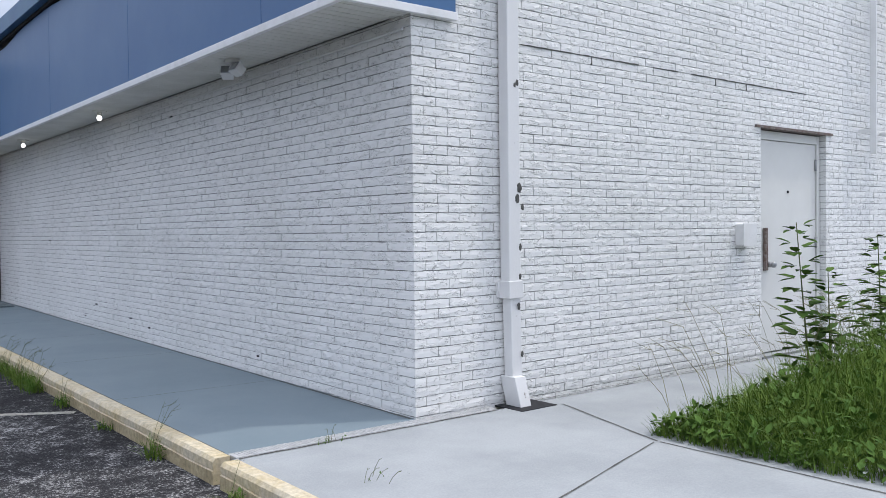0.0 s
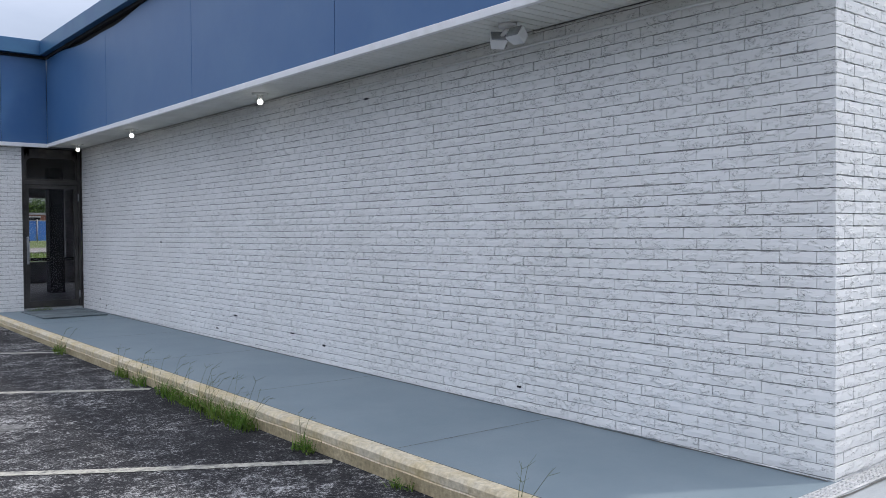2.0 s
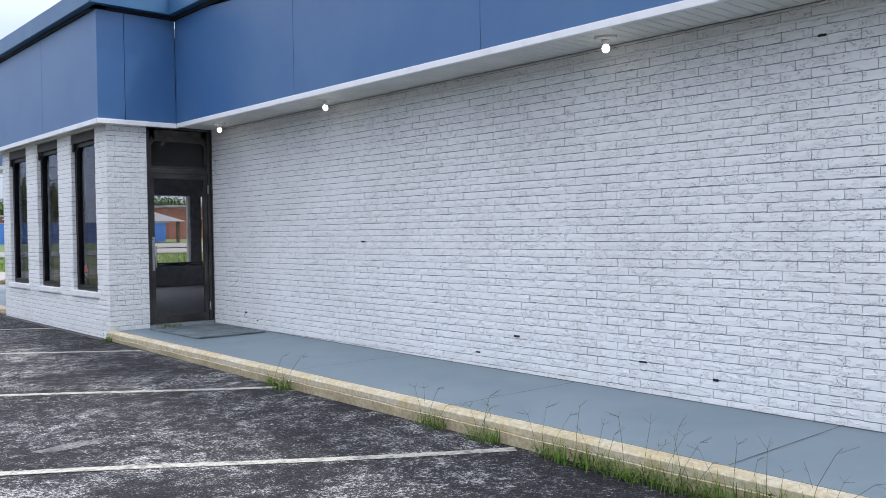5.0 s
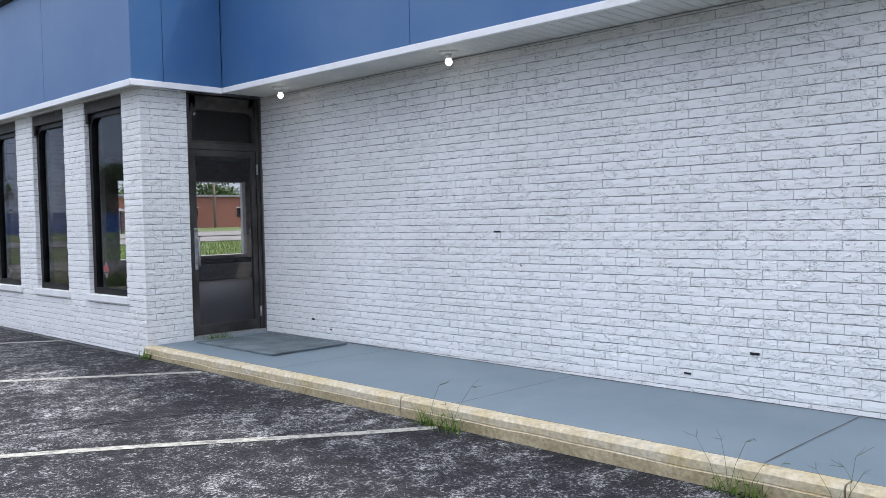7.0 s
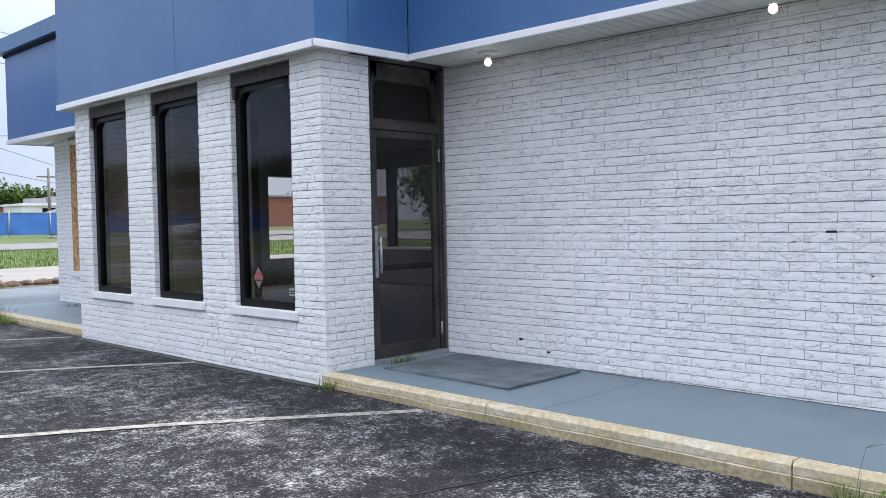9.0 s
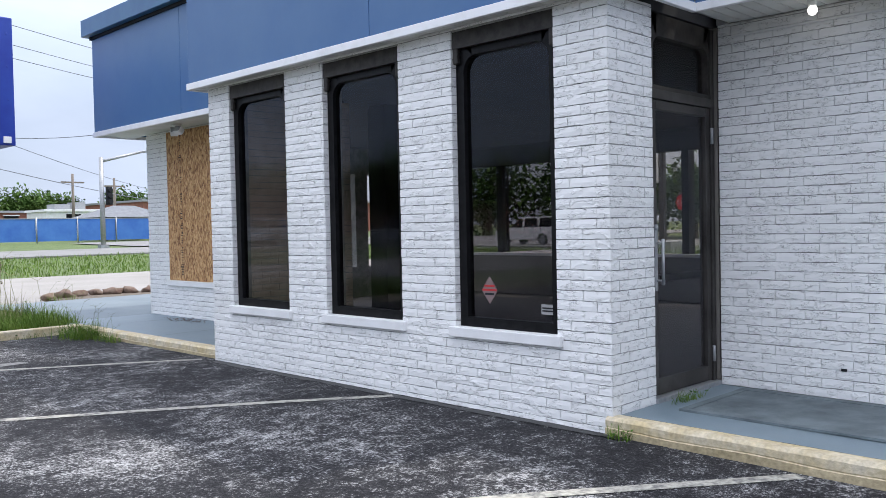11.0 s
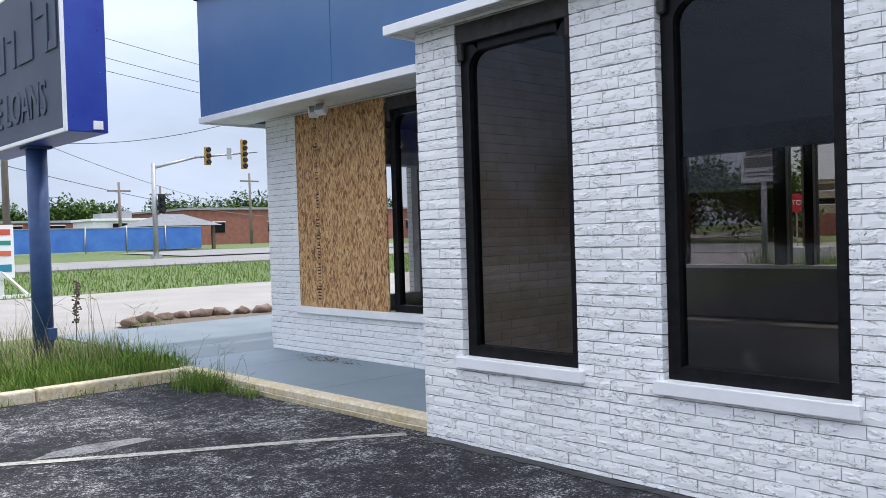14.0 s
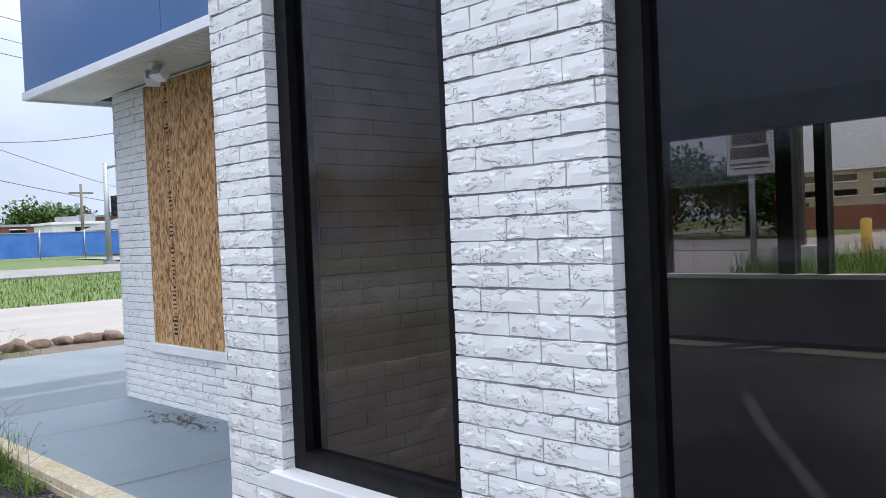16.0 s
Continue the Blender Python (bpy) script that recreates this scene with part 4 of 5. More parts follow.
# ---- joints and marks in the paving ----
def strip(name, p, q, w, z, material, label, cat):
    bm = bmesh.new()
    p, q = Vector(p), Vector(q)
    n = max(2, int((q - p).length / 0.12))
    d = (q - p).normalized()
    s = Vector((-d.y, d.x))
    prev = None
    for k in range(n + 1):
        c = p.lerp(q, k / n) + s * RNG.uniform(-0.2, 0.2) * w
        ww = w * RNG.uniform(0.6, 1.2) / 2
        a, b = bm.verts.new((*(c - s * ww), z(c.y))), bm.verts.new((*(c + s * ww), z(c.y)))
        if prev:
            bm.faces.new((prev[0], a, b, prev[1]))
        prev = (a, b)
    return setting(name, bm, material, label, cat)


zw = lambda y: zs(y) + 0.003
zc = lambda y: zs(y) - 0.002
jn = 0
for y in (6.75, 9.0, 11.22, 13.42, 15.6, 24.3, 26.0):
    jn += 1
    strip("walk_joint_%d" % jn, (XK + 0.13, y + 0.03), (XF, y), 0.008, zw, M_JOINT, "thin dark joint across the painted walk", "joint")
strip("walk_joint_8", (XK + 0.112, 4.75), (XK + 0.112, 17.8), 0.012, zw, M_JOINT, "dark gap between kerb and walk", "joint")
strip("walk_joint_9", (XF - 0.022, 4.75), (XF - 0.022, 17.8), 0.022, zw, M_JOINT, "dark dirt line at the foot of the brick wall", "joint")
for n_, (p, q, w) in enumerate([((4.66, 4.42), (4.28, 3.27), 0.016), ((4.25, 3.27), (2.15, 2.62), 0.012), ((4.15, 4.585), (2.13, 4.585), 0.02), ((4.28, 3.25), (4.30, -2), 0.014),
                                ((4.6, 4.66), (14, 4.68), 0.012), ((6.9, 4.6), (6.6, 3.3), 0.01)]):
    strip("slab_joint_%d" % (n_ + 1), p, q, w, zc, M_JOINT, "dark joint between bare concrete slabs", "joint")
M_PATCH = mat("asphalt_patch", (0.17, 0.17, 0.17), 0.9, col2=(0.06, 0.06, 0.06), scale=5, lo=0.45, hi=0.7, bump=0.8, bscale=70, fine=0.6)
M_TAR = mat("tar", (0.015, 0.015, 0.016), 0.55, col2=(0.03, 0.03, 0.03), scale=9, bump=0.6, bscale=50)


def blotch(cx, cy, rx, ry, n):
    bm = bmesh.new()
    vs = []
    for k in range(26):
        a = k / 26 * math.tau
        r = 0.8 + 0.35 * noise.noise((math.cos(a) * 1.6 + n, math.sin(a) * 1.6, n * 3.1))
        x, y = cx + math.cos(a) * rx * r, cy + math.sin(a) * ry * r
        vs.append(bm.verts.new((x, y, zg(y) + 0.003)))
    bm.faces.new(vs)
    setting("asphalt_patch_%d" % n, bm, M_PATCH, "pale worn patch in the asphalt", "patch")


for n_, (x, y, rx, ry) in enumerate([(0.35, 9.6, 0.42, 0.17), (-0.6, 9.2, 0.2, 0.09), (-0.9, 9.9, 0.15, 0.1), (-0.2, 12.6, 0.3, 0.09),
                                    (0.3, 24.2, 0.45, 0.16), (-0.7, 24.9, 0.4, 0.12)]):
    blotch(x, y, rx, ry, n_ + 1)
for n_, (p, q, w) in enumerate([((1.97, 17.7), (1.97, 22.6), 0.09), ((1.9, 8.9), (-0.3, 8.6), 0.02), ((1.6, 15.0), (-0.4, 15.6), 0.02), ((1.9, 20.7), (0.6, 20.3), 0.025)]):
    strip("tar_seam_%d" % (n_ + 1), p, q, w, lambda y: zg(y) + 0.004, M_TAR, "black tar seam in the asphalt", "tar seam")

# dark nail holes and chipped spots in the front wall
for y, z in ((10.47 * 1.135, 0.49), (10.52, 0.40), (7.1, 0.30), (14.2, 1.35), (16.9, 0.40), (16.6, 0.31), (9.1, 2.70), (12.4, 0.3), (9.9, 0.33)):
    bm = bmesh.new()
    box(bm, XF - 0.006, XF + 0.01, y, y + RNG.uniform(0.03, 0.08), z, z + RNG.uniform(0.012, 0.02), 0.003)
    tagged(mesh_ob("wall_chip", bm, M_DARK), "small dark chipped hole in the painted brick wall", "hole", "wall chips")

# ---- vegetation ----
def blade(bm, base, h, lean, yaw, w, seg=3):
    d = Vector((math.cos(yaw), math.sin(yaw), 0))
    s = Vector((-d.y, d.x, 0))
    prev = None
    for k in range(seg + 1):
        t = k / seg
        c = Vector(base) + d * (lean * t * t) + Vector((0, 0, h * (t - 0.25 * t * t * min(1, lean / max(h, 0.01)))))
        ww = w * (1 - t) * 0.5 + 0.0006
        a, b = bm.verts.new(c - s * ww), bm.verts.new(c + s * ww)
        if prev:
            bm.faces.new((prev[0], a, b, prev[1]))
        prev = (a, b)


def leafy(bm, c, r, yaw, tilt):
    """A pointed leaf, folded along its rib."""
    m = Matrix.Translation(c) @ Euler((tilt, 0, yaw)).to_matrix().to_4x4()
    pts = [(0, 0, 0), (0.32, 0.35, 0.06), (0.26, 0.75, 0.05), (0, 1.15, -0.1), (-0.26, 0.75, 0.05), (-0.32, 0.35, 0.06), (0, 0.5, -0.02)]
    v = [bm.verts.new(m @ (Vector(p) * r)) for p in pts]
    for a, b in ((0, 1), (1, 2), (2, 3), (3, 4), (4, 5), (5, 0)):
        bm.faces.new((v[6], v[a], v[b]))


def stalk(bm, base, h, lean, yaw, r=0.0015):
    """A thin seed stalk that forks at the top."""
    b = Vector(base)
    t = b + Vector((math.cos(yaw) * lean, math.sin(yaw) * lean, h))
    mid = b.lerp(t, 0.55) - Vector((math.cos(yaw), math.sin(yaw), 0)) * lean * 0.15
    cyl(bm, b, mid, r, r, 4, False)
    cyl(bm, mid, t, r, r * 0.7, 4, False)
    for k in range(3):
        y2 = yaw + RNG.uniform(-1.2, 1.2)
        l2 = h * RNG.uniform(0.15, 0.3)
        cyl(bm, t, t + Vector((math.cos(y2) * l2, math.sin(y2) * l2, l2 * RNG.uniform(0.0, 0.7))), r * 0.7, r * 0.5, 4, False)


def weed_clump(x, y, z, w, l, n, h, stalks, label="green weed clump growing in the kerb joint"):
    c = thing("weed_clump", (x, y, z), label, "weeds", "kerb weeds")
    bm = bmesh.new()
    for _ in range(n):
        blade(bm, (x + RNG.gauss(0, w), y + RNG.uniform(-l, l), z - 0.01), h * RNG.uniform(0.4, 1.1), h * RNG.uniform(0.2, 0.9), RNG.uniform(0, 6.28), RNG.uniform(0.004, 0.009))
    tagged(part("grass_tuft", bm, M_GRASS, c), kind="stuff")
    bm = bmesh.new()
    for _ in range(n // 3):
        leafy(bm, (x + RNG.gauss(0, w), y + RNG.uniform(-l, l), z + RNG.uniform(0, h * 0.5)), RNG.uniform(0.015, 0.035), RNG.uniform(0, 6.28), RNG.uniform(-0.3, 0.9))
    tagged(part("foliage", bm, M_LEAF, c), kind="stuff")
    if stalks:
        bm = bmesh.new()
        for _ in range(stalks):
            stalk(bm, (x + RNG.gauss(0, w * 0.6), y + RNG.uniform(-l, l), z), h * RNG.uniform(1.0, 2.0), h * RNG.uniform(0.3, 1.2), RNG.uniform(-1.5, 1.5))
        tagged(part("seed_stalks", bm, M_STEM, c, "thin dry seed stalks"), kind="stuff")
    return c


for x, y, w, l, n, h, st in [(1.96, 13.45, 0.04, 0.22, 60, 0.16, 3), (1.95, 10.75, 0.03, 0.15, 40, 0.15, 4), (1.95, 9.95, 0.04, 0.30, 90, 0.17, 7), (1.94, 9.3, 0.04, 0.35, 120, 0.17, 9), (1.93, 8.65, 0.05, 0.32, 140, 0.19, 9),
                             (1.95, 7.6, 0.03, 0.12, 40, 0.14, 2), (1.96, 5.5, 0.03, 0.12, 40, 0.17, 4), (1.96, 4.25, 0.02, 0.07, 22, 0.16, 1), (1.96, 6.5, 0.03, 0.1, 22, 0.08, 0), (1.98, 11.35, 0.03, 0.16, 45, 0.14, 5)]:
    weed_clump(x, y, zg(y), w, l, int(n * 1.8), h, st)
weed_clump(1.96, 17.72, 0.1, 0.03, 0.07, 45, 0.12, 0, "small green weed tuft at the foot of the brick bay")
weed_clump(2.82, 17.72, 0.212, 0.10, 0.04, 70, 0.09, 0, "low green weeds before the glass door threshold")
weed_clump(2.75, 4.58, 0.125, 0.05, 0.03, 10, 0.05, 3, "thin dry weeds in the slab joint")
weed_clump(2.5, 3.7, 0.11, 0.08, 0.1, 6, 0.06, 5, "thin dry weeds on the bare slab")
for x, y in ((1.0, 26.35), (0.3, 26.36), (1.5, 26.34), (-0.4, 26.35)):
    weed_clump(x, y, zg(y), 0.12, 0.03, 26, 0.10, 0, "small weeds at the foot of the island kerb")
weed_clump(1.95, 25.85, 0.115, 0.13, 0.34, 620, 0.24, 8, "thick green weeds spilling over the kerb corner")
weed_clump(2.0, 25.2, 0.115, 0.05, 0.30, 130, 0.16, 2, "green weeds along the kerb by the recess walk")

# leafy bed beside the side door
bed = thing("weed_bed", (5.5, 2.5, 0.09), "overgrown bed of lush green weeds on the concrete", "weeds")
bm, bm2 = bmesh.new(), bmesh.new()


def bed_h(x, y):
    return 0.10 + 0.55 * min(1, max(0, (x - 4.35) / 2.2)) ** 0.8 * min(1, max(0.0, (3.5 - y) / 0.5)) + 0.1 * noise.noise((x * 2, y * 2, 1))


for _ in range(7000):
    x = 4.4 + 4.2 * RNG.random() ** 1.4
    y = 3.35 - RNG.random() ** 1.2 * (2.2 + 0.8 * math.sin(x * 2.1)) + 0.12 * (x - 4.3) + 0.12 * noise.noise((x * 3, 7, 0))
    if x < 4.45 + 0.15 * noise.noise((y * 3, 0, 0)) and y < 2.2:
        continue
    h = bed_h(x, y)
    for _k in range(2):
        blade(bm, (x + RNG.uniform(-0.05, 0.05), y, 0.08), max(0.06, h * RNG.uniform(0.5, 1.6)), h * RNG.uniform(0.3, 1.0), RNG.uniform(0, 6.28), RNG.uniform(0.004, 0.010))
    if RNG.random() < 0.9:
        leafy(bm2, (x + RNG.uniform(-0.05, 0.05), y + RNG.uniform(-0.05, 0.05), 0.09 + h * RNG.random()), RNG.uniform(0.02, 0.075), RNG.uniform(0, 6.28), RNG.uniform(-0.5, 1.0))
tagged(part("grass_blades", bm, M_GRASS, bed), kind="stuff")
tagged(part("foliage", bm2, M_LEAF, bed), kind="stuff")
bm = bmesh.new()
for _ in range(60):
    stalk(bm, (RNG.uniform(4.8, 7.6), RNG.uniform(2.9, 3.7), 0.1), RNG.uniform(0.3, 0.75), RNG.uniform(0.1, 0.35), RNG.uniform(1.5, 4.5), 0.002)
tagged(part("seed_stalks", bm, M_STRAW, bed, "thin dry seed stalks"), kind="stuff")
bm = bmesh.new()
for _ in range(26):
    ball(bm, (4.35 + RNG.random() * 0.9, RNG.uniform(1.9, 3.2), 0.13 + RNG.random() * 0.06), 0.012, (1, 1, 0.5), 6)
part("blossoms", bm, M_PAINT, bed, "tiny white blossoms")


def tall_weed(x, y, z, h, lean, n, side=0.0):
    w = thing("tall_weed", (x, y, z), "tall leafy green weed sapling with broad lobed leaves", "plant", "tall weeds")
    bm, bl = bmesh.new(), bmesh.new()
    top = Vector((x + lean, y + side, z + h))
    cyl(bm, (x, y, z), top, 0.009, 0.003, 6)
    part("stem", bm, M_STEM, w)
    for k in range(n):
        t = 0.15 + 0.85 * k / n
        c = Vector((x, y, z)).lerp(top, t)
        yaw = k * 2.4 + RNG.uniform(-0.4, 0.4)
        r = 0.13 * (1.25 - t) + 0.055
        out = c + Vector((-math.sin(yaw), math.cos(yaw), 0.3)) * r * 0.5
        for dy in (-0.55, 0, 0.55):
            leafy(bl, out, r * (1 if dy == 0 else 0.75), yaw + dy, RNG.uniform(-0.2, 0.5))
    part("foliage", bl, M_LEAF, w)


tall_weed(6.2, 3.3, 0.1, 1.36, -0.22, 34)
tall_weed(6.4, 3.25, 0.1, 1.0, -0.05, 24)
tall_weed(7.6, 3.4, 0.1, 1.25, -0.1, 36)
tall_weed(7.4, 3.2, 0.1, 0.95, -0.1, 30)
tall_weed(7.8, 3.1, 0.1, 1.0, 0.1, 30)

# ---- grass island, its kerb and the pylon sign ----
def kerb_x(name, x0, x1, y0, y1, z, label):
    bm = bmesh.new()
    box(bm, x0, x1, y0, y1, z - 0.25, z, 0.02)
    return setting(name, bm, M_KERB, label, "kerb")


for k, (a, b) in enumerate([(0.62, 2.08), (-1.6, 0.61), (-3.9, -1.61), (-8.0, -3.91)]):
    kerb_x("kerb_%d" % (9 + k), a, b, 26.40, 26.53, 0.225, "worn yellow-painted concrete kerb round the grass island")
kerb_x("kerb_13", 2.05, 2.20, 26.2, 26.56, 0.227, "worn yellow-painted concrete kerb corner")
bm = sheet(-9, 2.32, [26.5, 28, 30, 31.2], lambda y: 0.2, 0.0, 0.2, 2)
setting("ground_island", bm, M_GROUND, "soil and grass of the raised island", "ground")


def lawn(name, n, x0, x1, y0, y1, zf, h0, h1, material, label, wid=0.008):
    bm = bmesh.new()
    for _ in range(n):
        x, y = RNG.uniform(x0, x1), RNG.uniform(y0, y1)
        h = RNG.uniform(h0, h1) * (0.75 + 0.5 * noise.noise((x * 1.3, y * 1.3, 3)))
        blade(bm, (x, y, zf(y)), h, h * RNG.uniform(0.2, 0.9), RNG.uniform(0, 6.28), wid * RNG.uniform(0.6, 1.4), 2)
    return tagged(mesh_ob(name, bm, material), label, "grass", "", "stuff")


z2 = lambda y: 0.19
lawn("island_grass", 9000, -4.5, 2.25, 26.55, 29.2, z2, 0.15, 0.38, M_GRASS, "thick green grass on the raised island")
lawn("short_grass", 6500, -4.5, 2.28, 26.52, 27.7, z2, 0.10, 0.24, M_GRASS, "short thick green grass at the island edge", 0.012)
lawn("dry_grass", 3600, -4.5, 1.9, 27.2, 30.6, z2, 0.30, 0.72, M_STRAW, "tall dry grass on the raised island", 0.006)
lawn("verge_grass", 18000, -6, 34, 41.6, 56.5, lambda y: zg(y) - 0.03, 0.10, 0.34, M_GRASS, "rough green grass of the verge", 0.024)
bm = bmesh.new()
for _ in range(40):
    stalk(bm, (RNG.uniform(-1.5, 2.2), RNG.uniform(27.5, 30.3), 0.2), RNG.uniform(0.6, 0.95), RNG.uniform(0.1, 0.3), RNG.uniform(0, 6.28), 0.003)
tagged(mesh_ob("seed_stalks", bm, M_STRAW), "tall dry seed stalks on the island", "grass", "", "stuff")
dk = thing("dock_weed", (2.6, 30.2, 0.2), "single tall dark seeded weed on the island", "plant")
bm = bmesh.new()
cyl(bm, (2.2, 29.8, 0.2), (2.23, 29.8, 1.05), 0.008, 0.004, 6)
for _ in range(90):
    t = RNG.uniform(0.35, 1)
    ball(bm, (2.2 + 0.03 * t + RNG.gauss(0, 0.025), 29.8 + RNG.gauss(0, 0.025), 0.2 + 0.85 * t), RNG.uniform(0.008, 0.018), (1, 1, 1), 6)
part("seed_head", bm, M_BARK, dk)

M_SIGNBLUE = mat("sign_blue", (0.012, 0.035, 0.30), 0.45, col2=(0.02, 0.06, 0.36), scale=3)
M_SIGNFACE = mat("sign_face", (0.035, 0.05, 0.085), 0.6, col2=(0.05, 0.065, 0.10), scale=1.2)
M_POLEBLUE = mat("pole_blue", (0.02, 0.05, 0.14), 0.6, col2=(0.035, 0.08, 0.20), scale=5, bump=0.2)
sg = thing("pylon_sign", (1.43, 28.55, 0.2), "tall blue pylon sign with dark overpainted face on a blue pole", "sign")
SYA, SYB, SZA, SZB = 27.14, 30.5, 2.68, 4.42
pbox("cabinet", (1.24, 1.66, SYA, SYB, SZA, SZB), M_SIGNBLUE, sg, "blue metal sign cabinet", 0.01)
bm = bmesh.new()
for b in ((SYA - 0.002, SYA + 0.05, SZA, SZB), (SYB - 0.05, SYB + 0.002, SZA, SZB), (SYA + 0.05, SYB - 0.05, SZB - 0.04, SZB + 0.002), (SYA + 0.05, SYB - 0.05, SZA - 0.002, SZA + 0.04)):
    box(bm, 1.215, 1.245, *b, 0.004)
part("retainer", bm, M_TRIM, sg, "pale metal edge of the face")
pbox("sign_panel", (1.222, 1.243, SYA + 0.05, SYB - 0.05, SZA + 0.04, SZB - 0.04), M_SIGNFACE, sg, "dark overpainted face")
bm = bmesh.new()
cyl(bm, (1.45, 28.75, 0.1), (1.45, 28.75, SZA + 0.01), 0.115, 0.115, 24)
part("pole", bm, M_POLEBLUE, sg, "blue-painted steel pole", True)
pbox("pole_flange", (1.31, 1.59, 28.61, 28.89, SZA - 0.03, SZA), M_POLEBLUE, sg, "", 0.004)
pbox("conduit_box", (1.45, 1.55, 28.57, 28.65, 0.42, 0.56), M_POLEBLUE, sg, "", 0.004)
pbox("vent_tab", (1.50, 1.60, SYA - 0.02, SYA + 0.01, SZA + 0.03, SZA + 0.12), M_TRIM, sg, "small pale tab", 0.003)
for z in (2.85, 3.3, 3.75, 4.2):
    for x in (1.30, 1.58):
        bm = bmesh.new()
        ball(bm, (x, SYA - 0.002, z), 0.012, (1, 0.5, 1), 6)
        part("rivet", bm, M_SIGNBLUE, sg)


def word(txt, y, z, size):
    """Raised letters on the face, read from the lot."""
    cu = bpy.data.curves.new("word", "FONT")
    cu.body, cu.size, cu.extrude, cu.bevel_depth = txt, size, 0.012, 0.004
    cu.resolution_u = 3
    tmp = bpy.data.objects.new("word", cu)
    scene.collection.objects.link(tmp)
    bpy.context.view_layer.update()
    me = bpy.data.meshes.new_from_object(tmp.evaluated_get(bpy.context.evaluated_depsgraph_get()))
    bpy.data.objects.remove(tmp)
    bm = bmesh.new()
    bm.from_mesh(me)
    xs = [v.co.x for v in bm.verts]
    s = 2.55 / (max(xs) - min(xs))
    for v in bm.verts:
        v.co.x *= s
    bm.transform(Matrix(((0, 0, -1, 1.222), (-1, 0, 0, y), (0, 1, 0, z), (0, 0, 0, 1))))
    part("lettering", bm, M_SIGNFACE, sg, "raised dark letters")


word("TITLE LOANS", 30.2, 2.92, 0.52)
for k, (a, w, h) in enumerate([(30.3, 0.36, 0.52), (29.85, 0.12, 0.42), (29.6, 0.30, 0.42), (29.2, 0.22, 0.42), (28.85, 0.26, 0.42), (28.5, 0.5, 0.62), (27.9, 0.38, 0.5), (27.5, 0.24, 0.6)]):
    bm = bmesh.new()
    box(bm, 1.204, 1.224, a - w, a - w + 0.09, 3.55, 3.55 + h, 0.004)
    box(bm, 1.204, 1.224, a - w + 0.09, a, 3.55 + (h - 0.1 if k % 2 == 0 else 0), 3.65 + (h - 0.1 if k % 2 == 0 else 0), 0.004)
    part("raised_bar", bm, M_SIGNFACE, sg, "raised dark shapes of a name")

# ---- stone-edged bed by the far corner ----
setting("ground_bed", sheet(3.7, 8.5, [31.0, 31.6, 32.3], lambda y: 0.2, 0.01), M_BARK, "brown mulch bed edged with stones", "ground")
M_STONE = mat("bed_stone", (0.12, 0.07, 0.052), 0.9, col2=(0.20, 0.15, 0.115), scale=8, bump=0.6, bscale=40, rand=0.2)
for k in range(13):
    bm = bmesh.new()
    bmesh.ops.create_icosphere(bm, subdivisions=2, radius=0.17)
    for v in bm.verts:
        v.co *= (0.8 + 0.35 * ((k * 37) % 10) / 10) * (1 + 0.7 * noise.noise(v.co * 9 + Vector((k * 7, 0, 0))))
        v.co.z *= 0.62
    x = 3.75 + k * 0.34
    bm.transform(Matrix.Translation((x, 31.75 + 0.25 * math.sin(k * 0.5) , 0.24)))
    tagged(mesh_ob("edging_stone", bm, M_STONE, True), "rough reddish-brown stone edging the mulch bed", "stone", "edging stones")
weed_clump(3.8, 31.2, 0.2, 0.2, 0.15, 60, 0.2, 6, "dry weeds beside the stone-edged bed")

# ---- street furniture beyond ----
M_SIGYEL = mat("signal_yellow", (0.45, 0.27, 0.06), 0.6, col2=(0.36, 0.2, 0.04), scale=8)
M_LENSR = mat("signal_red", (0.35, 0.02, 0.02), 0.4)


def signal_head(x, y, z, n, body):
    h = thing("traffic_signal", (x, y, z), "traffic signal head with dark lens hoods", "traffic signal", "traffic signals")
    pbox("housing", (x - 0.17, x + 0.17, y, y + 0.22, z - n * 0.18, z + n * 0.18), body, h, "", 0.02)
    for k in range(n):
        zc_ = z + (n - 1) * 0.18 - k * 0.36
        bm = bmesh.new()
        cyl(bm, (x, y - 0.16, zc_), (x, y, zc_), 0.13, 0.14, 12)
        part("hood", bm, M_DARK, h)
    return h


ms = thing("signal_mast", (19.4, 65, 0.58), "galvanised steel traffic signal mast with long arm", "signal mast")
bm = bmesh.new()
cyl(bm, (19.4, 65, 0.5), (19.4, 65, 6.0), 0.16, 0.12, 14)
part("post", bm, M_GREYMETAL, ms, "", True)
bm = bmesh.new()
cyl(bm, (19.4, 65, 5.75), (22.0, 65, 6.45), 0.09, 0.075, 10)
cyl(bm, (22.0, 65, 6.45), (26.2, 65, 6.95), 0.075, 0.05, 10)
part("arm", bm, M_GREYMETAL, ms, "", True)
pbox("base", (19.15, 19.65, 64.75, 65.25, 0.45, 0.75), M_GREYMETAL, ms)
pbox("street_plate", (24.05, 24.35, 64.9, 64.93, 6.4, 7.1), M_GREYMETAL, ms, "small blank plate")
signal_head(22.75, 64.8, 6.55, 3, M_SIGYEL)
signal_head(25.2, 64.8, 6.75, 5, M_SIGYEL)
signal_head(19.75, 64.7, 3.7, 3, M_DARK)
M_POLE = mat("pole_wood", (0.16, 0.13, 0.11), 0.9, col2=(0.22, 0.19, 0.16), scale=6, stretch=(1, 1, 0.2))


